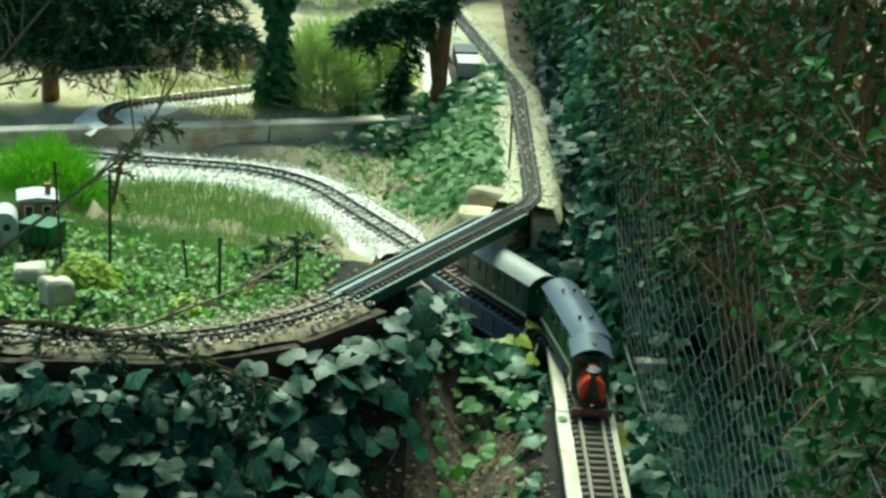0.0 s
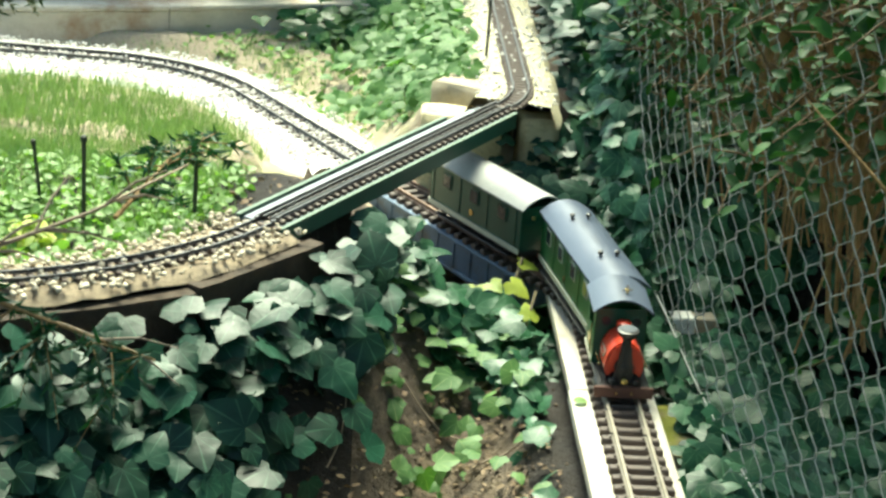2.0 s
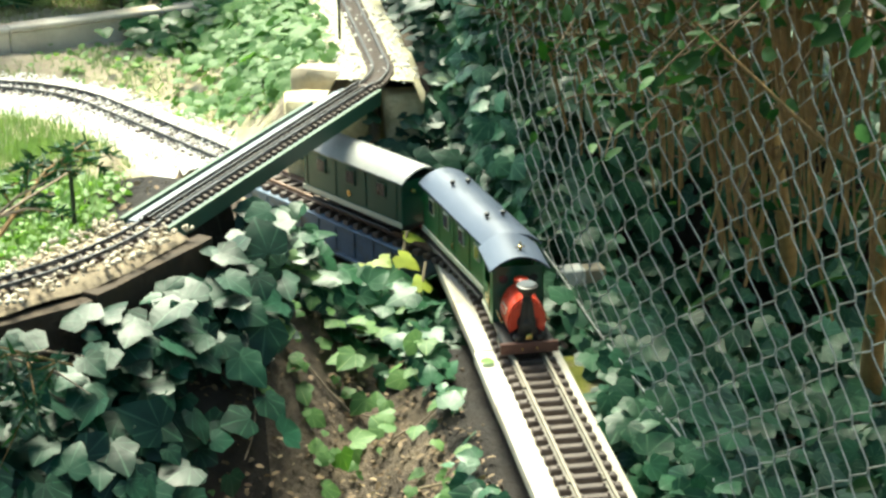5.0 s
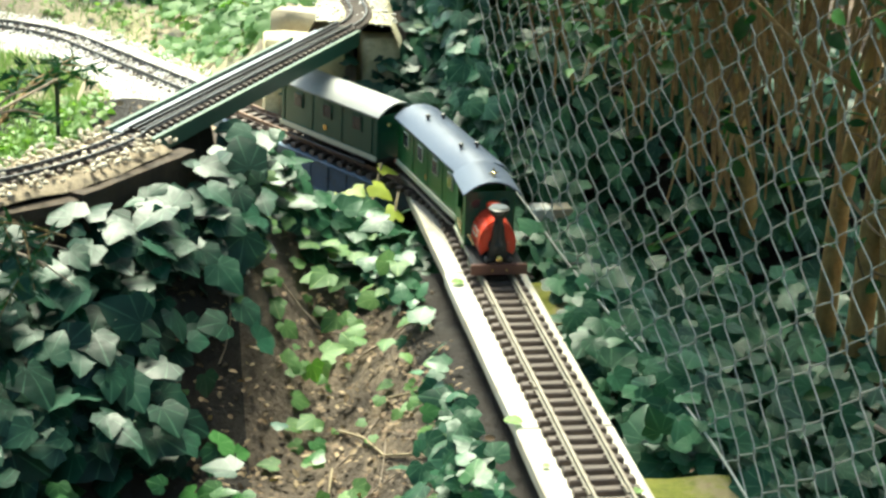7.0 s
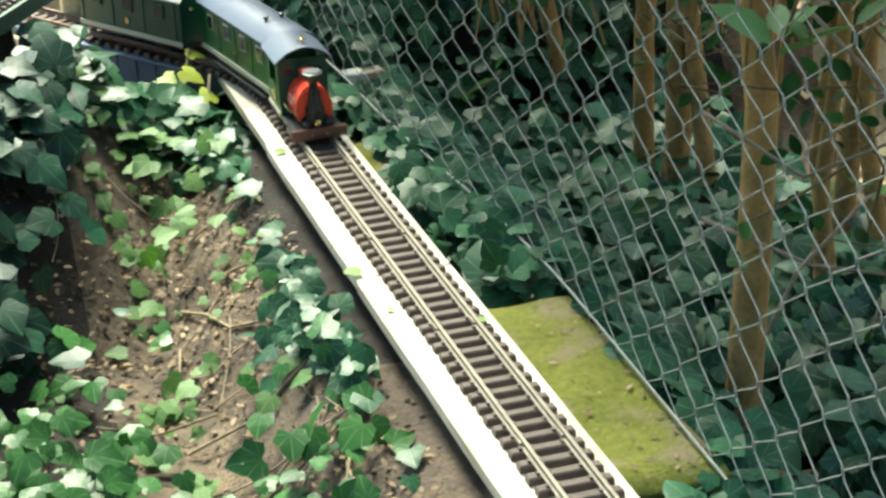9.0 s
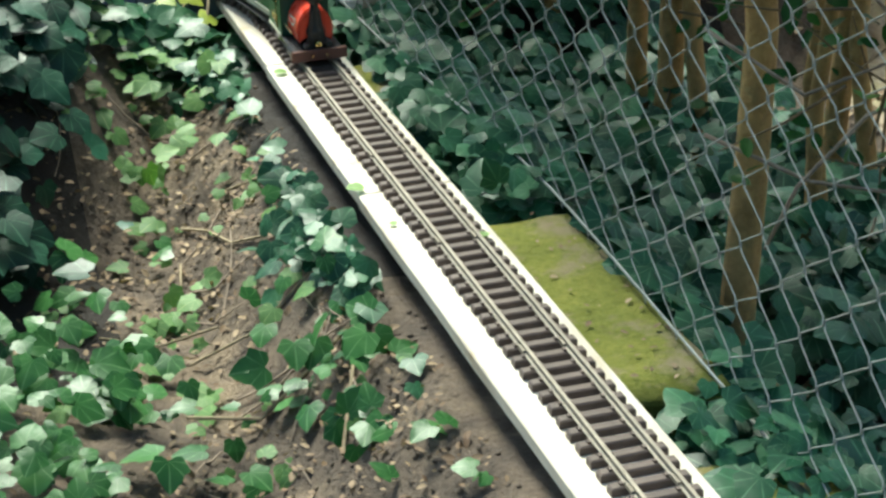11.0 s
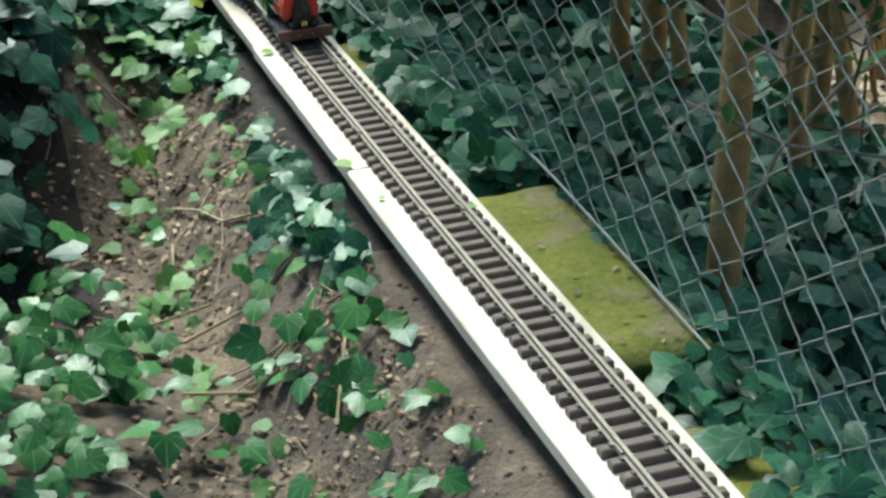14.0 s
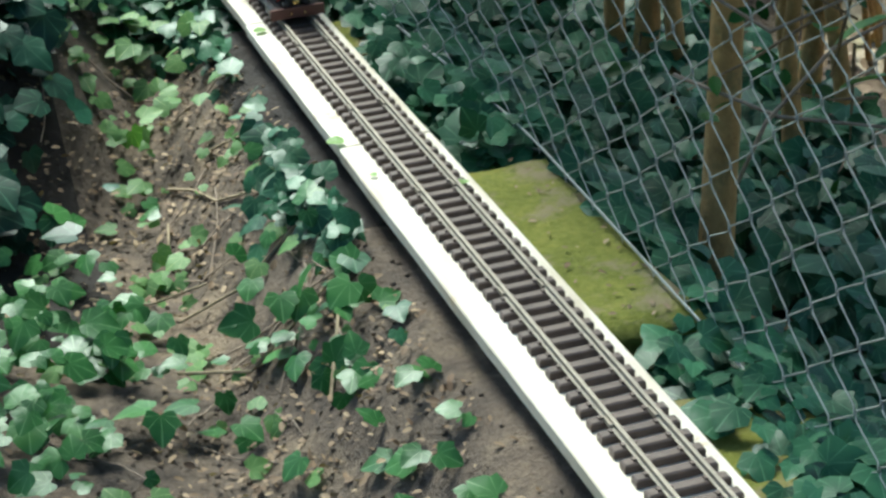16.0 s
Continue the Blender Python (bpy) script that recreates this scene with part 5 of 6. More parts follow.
climbing_ivy(-0.80, 3.10, 0.065, 0.06, 0.08, 0.62, 620, "upright ivy-covered shrub behind the wall")
climbing_ivy(0.08, 2.35, 0.07, 0.30, 0.10, 0.38, 620, "ivy climbing up the fence beside the track")
climbing_ivy(0.10, 3.15, 0.08, 0.40, 0.10, 0.42, 620, "ivy climbing thickly up the hedge")


# ---- bushes and conifers ----
def mound(name, x, y, rx, rz, n, length, width, material, label, category="shrub"):
    a, u = rng.uniform(0, 6.28, n), rng.uniform(0.0, 1.0, n)
    ph = np.arccos(u)
    d = np.stack([np.sin(ph) * np.cos(a), np.sin(ph) * np.sin(a), np.cos(ph)], 1)
    lump = np.array([1 + 0.16 * noise.noise(Vector(k) * 3) for k in d])
    z0 = gz(x, y)
    pos = d * np.array([rx, rx, rz])[None] * (lump * rng.uniform(0.55, 0.95, n))[:, None]
    thing = empty(name, pose(x, y, z0), label=label, category=category)
    v, f = BLADE_T
    up = (v[:, [0, 2, 1]] * np.array([1, -0.5, 1]), f)
    ln = rng.uniform(*length, n)
    scatter("foliage", up, pos, d + rng.normal(0, 0.35, (n, 3)) + np.array([0, 0, 0.5]), rng.uniform(0, 6.28, n), np.stack([0 * ln + width, ln, ln], 1), material, thing)
    part("stem", tube([(0, 0, -0.05), (0.004, 0, rz * 0.6)], [0.010, 0.005], 6), BARK, thing)
    return thing


FRESH = leaf_mat("fresh_shrub", (0.10, 0.24, 0.02), (0.24, 0.42, 0.05), (0, 0, 0), 0.6, 0.35, veins=False)
mound("feathery_shrub", -1.33, 2.20, 0.18, 0.215, 9500, (0.025, 0.05), 0.002, FRESH, "bright green feathery mounded shrub")
mound("pale_shrub", -0.66, 3.15, 0.13, 0.26, 2600, (0.05, 0.10), 0.004, PALE_BLADE, "pale yellow-green arching shrub behind the wall")
mound("pale_shrub", -0.50, 3.30, 0.10, 0.24, 1800, (0.05, 0.10), 0.004, PALE_BLADE, "taller pale arching shrub behind the wall")


def leafy_bush(x, y, r, h, n, size, material, label):
    thing = empty("bush", pose(x, y, gz(x, y)), label=label, category="bush")
    a, u = rng.uniform(0, 6.28, n), rng.random(n)
    d = np.stack([np.cos(a) * np.sqrt(1 - u * u), np.sin(a) * np.sqrt(1 - u * u), u], 1)
    lump = np.array([1 + 0.35 * noise.noise(Vector(k) * 4 + Vector((x * 9, y, 0))) for k in d])
    pos = d * np.array([r, r, h])[None] * (lump * np.cbrt(rng.uniform(0.25, 1, n)))[:, None]
    scatter("foliage", OVAL_T, pos, d + np.array([0, 0, 0.6]) + rng.normal(0, 0.4, (n, 3)), rng.uniform(0, 6.28, n), rng.uniform(*size, n), material, thing)
    for k in range(6):
        b_ = 6.28 * k / 6
        part("stem", tube([(0, 0, -0.02), (r * 0.4 * math.cos(b_), r * 0.4 * math.sin(b_), h * 0.6)], [0.004, 0.002], 5), BARK, thing)


leafy_bush(-1.09, 1.37, 0.075, 0.10, 420, (0.018, 0.03), YELLOW_LEAF, "small yellow-leaved variegated bush in the raised bed")
leafy_bush(-0.86, 1.27, 0.05, 0.05, 220, (0.015, 0.026), YELLOW_LEAF, "low yellow variegated bush beside the raised track")
leafy_bush(-1.06, 1.27, 0.07, 0.05, 260, (0.018, 0.03), HERB, "low green bush beside the raised track")


def conifer_branch(points, sprays, spread, droop, label, needles=26, name="conifer_branch", r0=0.006, nl=(0.012, 0.026), mat_=None):
    """A woody branch with flat drooping sprays of needles on side twigs."""
    thing = empty(name, Matrix.Translation(points[0]), label=label, category="conifer")
    p = [Vector(q) - Vector(points[0]) for q in points]
    part("branch", tube(p, [r0 * (1 - 0.75 * i / (len(p) - 1)) for i in range(len(p))], 6), BARK, thing)
    tw_, P, N, S = bmesh.new(), [], [], []
    for k in range(sprays):
        f = hr.uniform(0.1, 1.0) * (len(p) - 1)
        i = min(int(f), len(p) - 2)
        base = p[i].lerp(p[i + 1], f - i)
        axis = (p[i + 1] - p[i]).normalized()
        side = Vector((hr.gauss(0, 1), hr.gauss(0, 1), hr.gauss(0, 0.35))).normalized()
        d = (axis * 0.5 + side * 0.9).normalized()
        ln = hr.uniform(0.5, 1.0) * spread
        tip = base + d * ln + Vector((0, 0, -droop * ln))
        mid = base + d * ln * 0.5 + Vector((0, 0, -0.2 * droop * ln))
        tube([base, mid, tip], [0.0016, 0.0012, 0.0006], 4, tw_, cap=False)
        for j in range(needles):
            t = hr.random()
            q = base.lerp(mid, t * 2) if t < 0.5 else mid.lerp(tip, t * 2 - 1)
            P.append(q)
            nd = (d * 0.6 + Vector((hr.gauss(0, 0.7), hr.gauss(0, 0.7), hr.gauss(-0.3 * droop, 0.25)))).normalized()
            N.append(nd)
            S.append(hr.uniform(*nl))
    part("brushwood", tw_, BARK, thing)["kind"] = "stuff"
    v, f_ = BLADE_T
    up = (v[:, [0, 2, 1]] * np.array([1, -0.3, 1]), f_)
    S = np.array(S)
    scatter("needles", up, P, np.array(N), [hr.uniform(0, 6.28) for _ in P], np.stack([0 * S + 0.0055, S, S], 1), mat_ or CONIFER, thing)
    return thing


conifer_branch([(-1.30, 0.36, 0.40), (-1.0, 0.40, 0.40), (-0.80, 0.42, 0.36), (-0.60, 0.42, 0.29)], 40, 0.11, 0.35, "green feathery conifer branch hanging in over the bank", 30)
conifer_branch([(-0.72, 1.10, 0.20), (-0.66, 1.25, 0.24), (-0.60, 1.36, 0.25)], 22, 0.10, 0.3, "small conifer shoot beside the raised track", 26, "conifer_shoot", 0.004)
conifer_branch([(-1.85, 3.05, 0.50), (-1.50, 3.00, 0.36), (-1.20, 3.00, 0.33), (-0.93, 3.02, 0.31)], 420, 0.15, 0.6, "dark drooping conifer bough at the back of the garden", 34, r0=0.012, nl=(0.02, 0.04))
conifer_branch([(-1.95, 3.00, 0.42), (-1.70, 2.96, 0.33), (-1.45, 2.96, 0.27), (-1.22, 2.98, 0.25)], 400, 0.14, 0.6, "dark drooping conifer bough shading the terrace", 34, r0=0.012, nl=(0.02, 0.04))
conifer_branch([(-2.0, 3.12, 0.56), (-1.65, 3.08, 0.47), (-1.30, 3.08, 0.44), (-0.98, 3.10, 0.40)], 420, 0.15, 0.5, "upper dark conifer bough over the terrace", 34, r0=0.012, nl=(0.02, 0.04))
conifer_branch([(-0.25, 3.12, 0.48), (-0.36, 3.06, 0.42), (-0.47, 3.03, 0.37), (-0.58, 3.0, 0.34)], 420, 0.085, 0.6, "dark green conifer bough hanging over the path", 34, r0=0.010, nl=(0.02, 0.04))
conifer_branch([(-0.30, 3.20, 0.40), (-0.40, 3.12, 0.28), (-0.455, 3.10, 0.10)], 60, 0.06, 0.9, "conifer frond drooping to the ivy", 30, r0=0.006, nl=(0.02, 0.035))
conifer_branch([(-1.12, 1.95, 0.10), (-1.10, 1.96, 0.20), (-1.05, 1.94, 0.30), (-0.98, 1.92, 0.33)], 26, 0.06, 0.9, "small weeping conifer with browning fronds", 24, "weeping_conifer", 0.007, mat_=leaf_mat("browning_needle", (0.03, 0.06, 0.02), (0.12, 0.12, 0.05), (0, 0, 0), 0.6, 0.1, veins=False))

TRUNK = empty("tree", pose(-0.315, 3.16, 0.06), label="reddish-brown conifer with a forked trunk", category="tree")
part("trunk", tube([(0, 0, -0.05), (0.006, 0, 0.12), (0.03, 0.02, 0.5), (0.05, 0.03, 1.3)], [0.030, 0.023, 0.018, 0.010], 9), plain("red_bark", (0.14, 0.075, 0.045), (0.36, 0.22, 0.14), 30, 0.9, bstr=0.8, bdist=0.004), TRUNK, smooth=True)
part("limb", tube([(0.0, 0, 0.06), (-0.03, 0.0, 0.25), (-0.035, 0.01, 0.8)], [0.016, 0.013, 0.008], 8), BARK, TRUNK, smooth=True)
T2 = empty("tree", pose(-1.47, 3.05, 0.06), label="dark tree trunk at the back of the garden", category="tree")
part("trunk", tube([(0, 0, -0.05), (0.0, 0, 0.3), (0.02, 0.02, 1.3)], [0.028, 0.022, 0.012], 9), BARK, T2, smooth=True)
mound("dark_shrub", -1.55, 3.75, 0.26, 0.34, 4200, (0.05, 0.09), 0.005, CONIFER, "broad dark evergreen shrub behind the far loop")
mound("dark_shrub", -1.95, 3.60, 0.30, 0.50, 4200, (0.05, 0.09), 0.005, CONIFER, "dense dark evergreen shrub at the back")
mound("dark_shrub", -1.40, 4.90, 0.45, 0.40, 4200, (0.05, 0.09), 0.005, CONIFER, "low dark evergreen shrub behind the terrace")
mound("dark_shrub", -0.75, 4.75, 0.30, 0.30, 2600, (0.05, 0.09), 0.005, GRASS, "pale green shrub far behind the terrace")


# added masses behind the camera and to its left cut the low sky light
for x, y, h in ((-4.6, -5.6, 2.7), (-2.2, -6.2, 3.0), (0.4, -6.3, 2.8), (3.0, -5.6, 2.9), (-5.2, -2.6, 2.6)):
    mound("light_screen", x, y, 1.5, h, 3200, (0.35, 0.65), 0.07, CONIFER, "tall evergreen mass added out of view to block light")


# ---- stakes ----
def stake(x, y, h, r, label, cross=False, tilt=0.0):
    z = gz(x, y)
    o = empty("stake", pose(x, y, z, 0, tilt, 0), label=label, category="stake", group="stakes in the garden")
    part("rod", tube([(0, 0, -0.04), (0.001, 0, h * 0.5), (0, 0.001, h)], r, 7), STAKE, o)
    if cross:
        part("cross_piece", tube([(-0.012, 0, h * 0.9), (0.012, 0, h * 0.9)], r * 0.6, 6), STAKE, o)
    else:
        part("tip", lathe([(r * 1.5, 0), (r * 1.5, 0.008), (r * 0.6, 0.010)], 8, "z", (0, 0, h)), STAKE, o)


stake(-0.795, 1.34, 0.155, 0.0035, "dark metal stake with a seed head on top")
stake(-0.628, 1.36, 0.115, 0.0035, "short dark metal stake with a cross piece", True)
stake(-0.875, 1.45, 0.11, 0.003, "short brown stick leaning in the bed", False, -6)
stake(-1.146, 1.40, 0.30, 0.003, "tall thin dark stake", True, -3)
stake(-1.05, 1.45, 0.27, 0.0035, "tall dark metal stake with a cross piece", True)
stake(-0.136, 2.17, 0.155, 0.003, "thin dark stake beside the track")
stake(-0.555, 3.04, 0.10, 0.004, "short pale green stake at the wall")


# ---- dead twigs ----
def dead_branch(points, r, twigs, label, reach=0.16):
    o = empty("dead_branch", Matrix.Translation(points[0]), label=label, category="branch")
    p = [Vector(q) - Vector(points[0]) for q in points]
    part("stick", tube(p, [r * (1 - 0.7 * i / (len(p) - 1)) for i in range(len(p))], 6), DRY_TWIG, o, smooth=True)
    for k in range(twigs):
        f = hr.uniform(0.15, 0.95) * (len(p) - 1)
        i = min(int(f), len(p) - 2)
        b0 = p[i].lerp(p[i + 1], f - i)
        d = ((p[i + 1] - p[i]).normalized() + Vector((hr.gauss(0, 0.5), hr.gauss(0, 0.3), hr.gauss(0, 0.5)))).normalized()
        ln = hr.uniform(0.4, 1.0) * reach
        part("twig", tube([b0, b0 + d * ln * 0.5 + Vector((0, 0, 0.008)), b0 + d * ln], [r * 0.5, r * 0.4, r * 0.15], 5), DRY_TWIG, o)


dead_branch([(-1.15, 0.80, 0.19), (-0.90, 0.86, 0.215), (-0.74, 0.98, 0.25), (-0.62, 1.10, 0.285)], 0.005, 9, "bare grey twigs lying over the raised track")
dead_branch([(-0.95, 0.72, 0.22), (-0.80, 0.76, 0.20), (-0.66, 0.80, 0.13), (-0.58, 0.84, 0.06)], 0.004, 6, "dry stick hanging over the timber edge")
dead_branch([(-1.16, 0.58, 0.42), (-0.964, 0.6, 0.58), (-0.875, 0.6, 0.657), (-0.80, 0.6, 0.79), (-0.77, 0.61, 0.90)], 0.004, 5, "long thin bare branch reaching up over the bank")
dead_branch([(-1.25, 0.6, 0.70), (-1.109, 0.6, 0.757), (-0.92, 0.6, 0.795), (-0.798, 0.6, 0.805), (-0.68, 0.6, 0.77)], 0.0035, 4, "thin bare branch stretching across")
dead_branch([(-1.22, 0.6, 0.62), (-1.107, 0.6, 0.80), (-1.02, 0.6, 0.91), (-0.98, 0.6, 1.0)], 0.004, 4, "pale bare branch near the tree")

# ivy runners and sticks on the soil
for k, (pts, r) in enumerate((
        ([(-0.24, 0.88), (-0.215, 0.80), (-0.20, 0.70), (-0.15, 0.60)], 0.0022), ([(-0.30, 0.50), (-0.22, 0.46), (-0.12, 0.47)], 0.0022),
        ([(-0.33, 0.36), (-0.25, 0.30), (-0.16, 0.28), (-0.10, 0.31)], 0.0025), ([(-0.27, 0.62), (-0.275, 0.70), (-0.26, 0.78)], 0.0018),
        ([(-0.20, 0.10), (-0.16, 0.20), (-0.13, 0.30)], 0.0022), ([(-0.40, 0.60), (-0.33, 0.55), (-0.25, 0.56)], 0.002), ([(-0.18, 0.85), (-0.14, 0.78), (-0.12, 0.70)], 0.002))):
    fine = [(x, y, gz(x, y) + 0.006 + 0.004 * (i % 2)) for i, (x, y) in enumerate(pts)]
    tagged(part("ivy_runner", tube(fine, r, 5), STALK), "thin woody ivy runner creeping over the soil", "runner", "ivy runners on the soil")
for k in range(22):
    x, y = hr.uniform(-0.42, -0.10), hr.uniform(0.0, 1.1)
    a, bend, ln = hr.uniform(0, 6.28), hr.gauss(0, 0.5), hr.uniform(0.06, 0.18)
    fine = []
    for i in range(5):
        fine.append((x, y, gz(x, y) + 0.005 + 0.004 * (i % 2)))
        x, y, a = x + ln / 4 * math.cos(a), y + ln / 4 * math.sin(a), a + bend / 3
    if max(p[0] for p in fine) < -0.085:
        tagged(part("dry_twig", tube(fine, hr.uniform(0.0008, 0.0018), 4), DRY_TWIG), "thin dry twig lying on the soil", "twig", "dry twigs on the soil")
for pts in (([-0.155, 1.36, -0.03], [-0.125, 1.40, 0.0], [-0.108, 1.44, 0.045]), ([-0.19, 1.22, -0.10], [-0.12, 1.28, -0.06], [-0.09, 1.36, 0.02])):
    tagged(part("ivy_runner", tube(pts, 0.0025, 6), STALK), "pale stiff ivy shoot rising beside the girder", "runner", "ivy runners on the soil")
young = empty("young_ivy_shoot", pose(-0.13, 1.40, 0.0), label="yellow-green young ivy leaves beside the girder", category="ivy")
leaf_objects([IVY_T, IVY_T2], np.array([(0.02, 0.04, 0.04), (-0.03, 0.0, 0.015), (0.0, -0.03, 0.03), (-0.05, 0.02, 0.0), (0.03, -0.08, -0.01), (-0.06, -0.05, -0.03)]),
             np.array([(0.1, -0.4, 1.0)] * 6) + rng.normal(0, 0.2, (6, 3)), rng.uniform(0, 6, 6), np.array([0.035, 0.03, 0.04, 0.03, 0.035, 0.04]), YELLOW_LEAF, young)

# soil crumbs, litter
cx, cy = sample(1500, -0.5, -0.07, -0.5, 1.5, lambda x, y: np.clip(0.25 + soil_patch(x, y), 0, 1))
scatter("soil_crumbs", stone_template(5), np.stack([cx, cy, [gz(a, b) + 0.001 for a, b in zip(cx, cy)]], 1), rng.normal(0, 0.4, (len(cx), 3)) + np.array([0, 0, 1.0]),
        rng.uniform(0, 6.28, len(cx)), rng.uniform(0.003, 0.011, len(cx)), SOIL, None, "stuff", "crumbs of soil and small stones", "soil")
cx, cy = sample(5200, -0.6, -0.09, -0.6, 1.5, lambda x, y: np.clip(0.25 + soil_patch(x, y), 0, 1) * off_track(x, y))
scatter("leaf_litter", OVAL_T, np.stack([cx, cy, [gz(a, b) + 0.007 for a, b in zip(cx, cy)]], 1), rng.normal(0, 0.35, (len(cx), 3)) + np.array([0, 0, 1.0]),
        rng.uniform(0, 6.28, len(cx)), rng.uniform(0.004, 0.016, len(cx)), LITTER, None, "stuff", "pale dead leaves lying on the soil", "litter")
cx, cy = sample(70, 0.06, 0.165, -0.07, 0.41, lambda x, y: 0.6 + 0 * x)
scatter("leaf_litter", OVAL_T, np.stack([cx, cy, 0 * cx - 0.0150], 1), rng.normal(0, 0.2, (len(cx), 3)) + np.array([0, 0, 1.0]),
        rng.uniform(0, 6.28, len(cx)), rng.uniform(0.004, 0.013, len(cx)), LITTER, None, "stuff", "petals and crumbs of dead leaf on the mossy slab", "litter")
cx, cy = sample(5200, 0.25, 2.2, -1.0, 4.5, lambda x, y: 0.5 + 0.5 * (x > 0.9))
scatter("leaf_litter", OVAL_T, np.stack([cx, cy, ground_z(cx, cy) + 0.015], 1), rng.normal(0, 0.4, (len(cx), 3)) + np.array([-0.3, 0, 1.0]),
        rng.uniform(0, 6.28, len(cx)), rng.uniform(0.03, 0.06, len(cx)), LITTER, None, "stuff", "brown leaf litter under the hedge", "litter")

# ---- mossy bank of the upper line ----
right = along(BR1, BR_TURN, radians(30.6) * 0.3, 0.3)[3:] + along(HEDGE_LINE, 0, 0.9)[1:] + along((HEDGE_LINE[0], HEDGE_LINE[1] + 0.9), 0, 0.21, 1.2)[1:]
rx_, ry_, rh_ = right[-1]
right += along((rx_, ry_), rh_, 1.6)[1:]
STRAW = plain("mossy_straw", (0.32, 0.29, 0.18), (0.56, 0.52, 0.37), 30, 0.95, bstr=0.7, bdist=0.004)
bed_strip("mossy_bank", right, 0.072, 0.062, RAISED + 0.004, STRAW, "straw-yellow mossy bank under the upper track", 0.04, 0.018)
stones("bank_gravel", right, 0.06, 0.045, RAISED + 0.001, 1500, (0.005, 0.011), GRAVEL, "straw and pale grit on the bank")
terr = along((-0.78, 3.30), 124, 0.52)
terr += along(terr[-1][:2], 124, 0.27, 0.15)[1:]
tz = 0.060
bed_strip("gravel_path", terr, 0.08, 0.065, tz + 0.008, GRAVEL, "white gravel bed of a far loop on the terrace", 0.016, 0.03)
track(terr[26][:2], 124, 0.27, 0.15, tz + 0.006, "far narrow track curving round the terrace", rails=RUSTY_RAIL, k=FINE)
track((-0.78, 3.30), 124, 0.52, 0, tz + 0.006, "far narrow track on a white gravel loop", rails=RUSTY_RAIL, k=FINE)
yard = along((-0.22, 3.05), 3, 0.9)
bed_strip("gravel_path", yard, 0.06, 0.06, 0.115, GRAVEL, "white gravel of a far siding", 0.05)
track((-0.22, 3.05), 3, 0.9, 0, 0.115, "far siding on white gravel", rails=RUSTY_RAIL)


# ---- model buildings and wagons ----
def model_house(x, y, turn, w, d, h, walls, roof, label, cols, rows, name="model_house", rise=0.03, chimney=True):
    o = empty(name, pose(x, y, gz(x, y) - 0.004, 0, 0, turn), label=label, category="model house")
    body = part("wall", box(-w / 2, w / 2, -d / 2, d / 2, -0.03, h, 0.001), walls, o)
    ro = part("roof", prism([(-w / 2 - 0.008, h + 0.0005), (w / 2 + 0.008, h + 0.0005), (w / 2 + 0.006, h + 0.006), (0.0, h + rise), (-w / 2 - 0.006, h + 0.006)], -d / 2 - 0.008, d / 2 + 0.008), roof, o)
    if chimney:
        part("chimney", box(w * 0.2, w * 0.2 + 0.014, -0.007, 0.007, h + 0.004, h + rise + 0.022, 0.001), walls, ro)
    for i in range(cols):
        for j in range(rows):
            xc, zc = w * ((i + 0.5) / cols - 0.5), h * (j + 0.55) / rows
            ww, wh = 0.26 * w / cols, 0.28 * h / rows
            f = part("window", box(xc - ww, xc + ww, -d / 2 - 0.0022, -d / 2 - 0.0003, zc - wh, zc + wh, 0.0004), WHITE_PAINT, o)
            part("pane", box(xc - ww * 0.75, xc + ww * 0.75, -d / 2 - 0.003, -d / 2 - 0.0012, zc - wh * 0.8, zc + wh * 0.8), DARK_GLASS, f)
    return o


BRICK_RED = plain("model_brick", (0.22, 0.08, 0.05), (0.36, 0.16, 0.10), 40, 0.8)
model_house(-1.275, 1.80, 12, 0.085, 0.07, 0.055, BRICK_RED, GREY_PAINT, "red-brown model house with a flat grey roof", 2, 1, rise=0.012)
model_house(-0.205, 4.45, -4, 0.24, 0.12, 0.24, WHITE_PAINT, ROOF_GREY, "white model station building with dark windows", 4, 2, "model_station")
for k in range(11):
    rough_block("border_stone", -1.55 + 0.072 * k, 3.44 + 0.012 * k + 0.02 * (k % 3), 0.03, 0.125 + 0.02 * (k % 2), 0.062, 0.05, 13 * k, BORDER_STONE, "rough brown stone in a low border behind the terrace", "stone", 0.010)
shed = empty("model_shed", pose(-1.33, 1.68, gz(-1.33, 1.68), 0, 0, 10), label="grey arched model shed with a dark round opening", category="model shed")
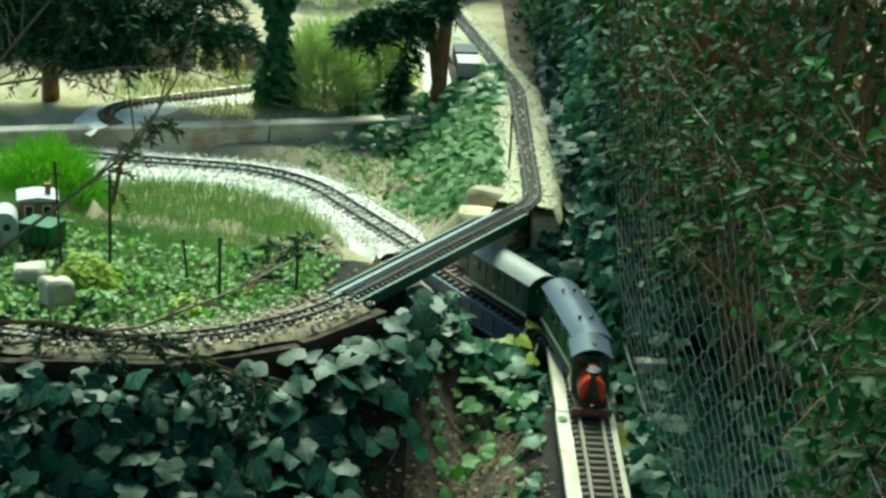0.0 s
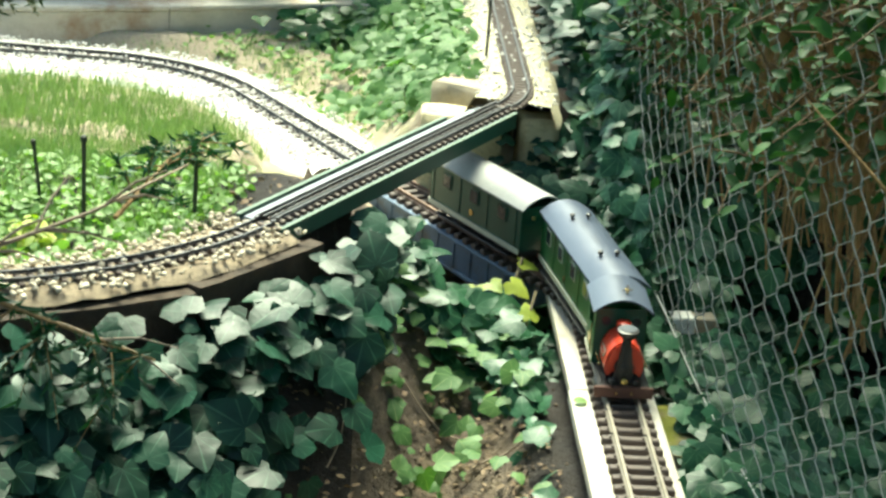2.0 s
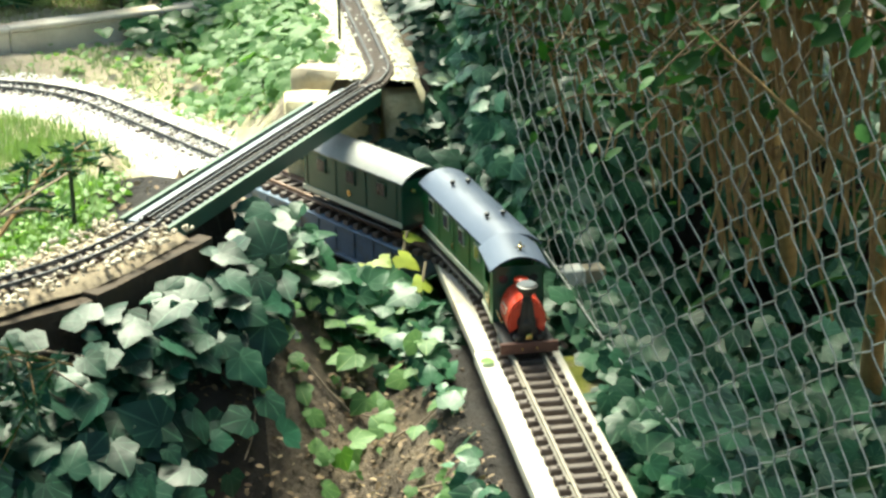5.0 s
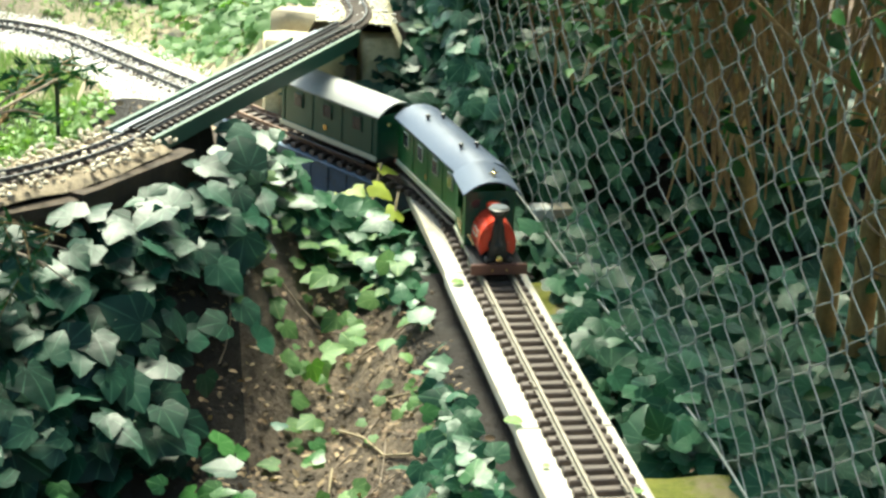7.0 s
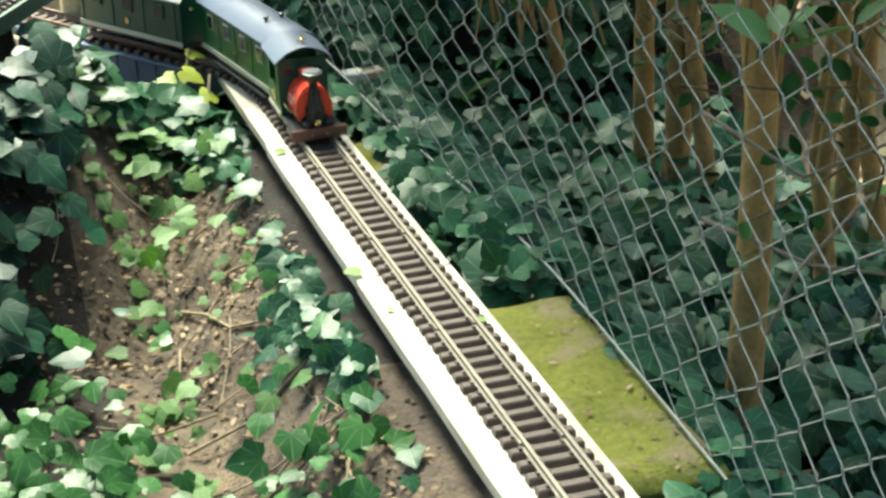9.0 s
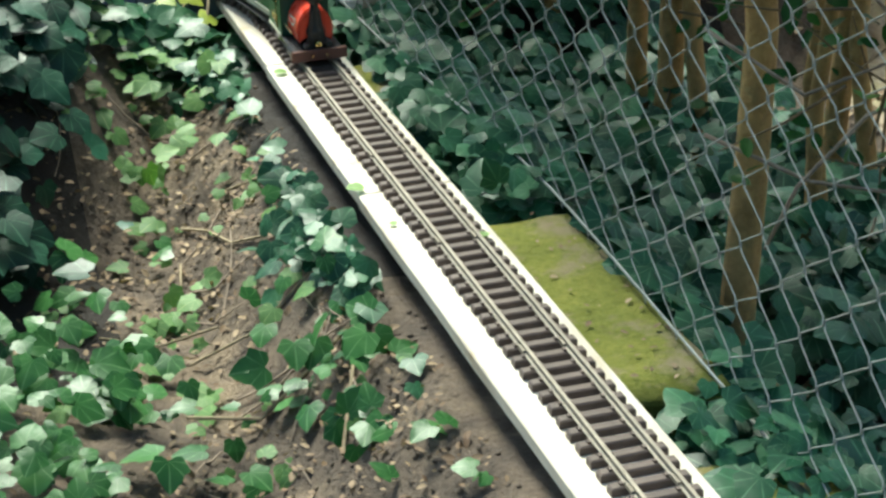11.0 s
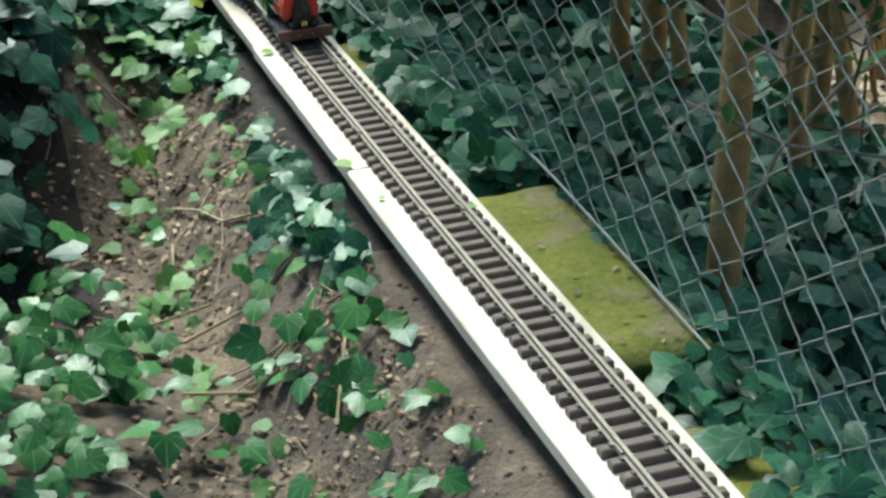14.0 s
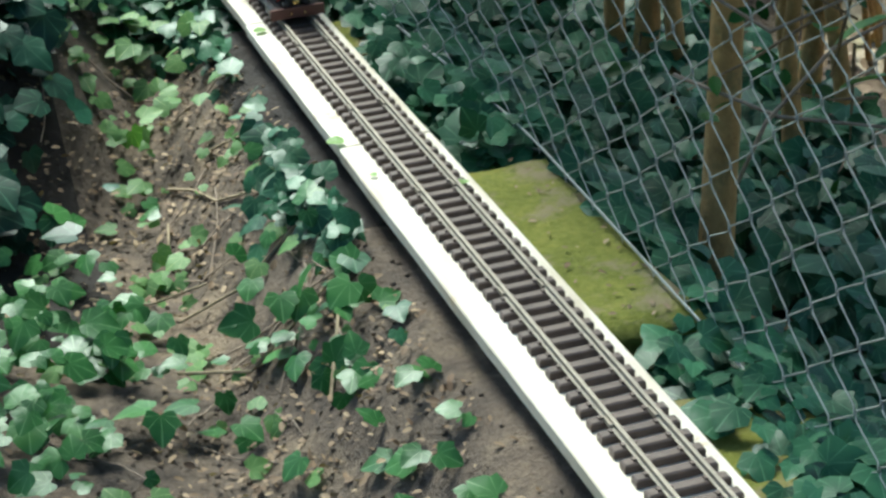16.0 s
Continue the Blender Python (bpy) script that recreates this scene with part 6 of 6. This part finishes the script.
arch = [(-0.03, -0.02), (-0.03, 0.05)] + [(-0.03 * math.cos(radians(a)), 0.05 + 0.03 * math.sin(radians(a))) for a in range(20, 180, 20)] + [(0.03, 0.05), (0.03, -0.02)]
part("arched_body", prism(arch, -0.04, 0.04), GREY_PAINT, shed)
part("opening", lathe([(0.009, -0.0425), (0.009, -0.0385)], 16, "y", (0.006, 0, 0.045)), BLACK, shed)
part("door", box(-0.018, -0.004, -0.0425, -0.0385, 0.0, 0.035, 0.0006), PALE_WOOD, shed)


def wagon(x, y, z, turn, ln, body, label):
    o = empty("wagon", pose(x, y, z, 0, 0, turn), label=label, category="wagon", group="wagons in the garden")
    sh = box(-0.035, 0.035, -ln / 2, ln / 2, 0.03, 0.075)
    part("body", sh, body, o)
    part("floor_frame", box(-0.030, 0.030, -ln / 2 - 0.004, ln / 2 + 0.004, 0.022, 0.0298), BLACK, o)
    for k in range(4):
        yk = -ln / 2 + ln * (k + 0.5) / 4
        for s in (-1, 1):
            part("strap", box(s * 0.0358 - 0.0007, s * 0.0358 + 0.0007, yk - 0.002, yk + 0.002, 0.03, 0.075), BLACK, o)
    for yw in (-ln * 0.28, ln * 0.28):
        part("wheels", lathe([(0.011, -0.027), (0.013, -0.026), (0.013, -0.019), (0.003, -0.018), (0.003, 0.018), (0.013, 0.019), (0.013, 0.026), (0.011, 0.027)], 16, "x", (0, yw, 0.013)), BLACK, o)


wagon(-0.224, 3.20, 0.133, 3, 0.11, GREY_PAINT, "grey open wagon standing on the far siding")
wagon(-0.232, 3.34, 0.133, 3, 0.11, BLACK, "dark wagon standing on the far siding")
wagon(-1.235, 1.64, gz(-1.235, 1.64), 70, 0.085, COACH_GREEN, "small green wagon parked in the bed")
rough_block("stone_block", -1.22, 1.42, 0.06, 0.125, 0.07, 0.05, 20, CONCRETE, "small grey stone in the raised bed", "stone", 0.008)
rough_block("stone_block", -1.12, 1.18, 0.13, 0.185, 0.06, 0.05, 40, CONCRETE, "pale rough stone beside the raised track", "stone", 0.008)
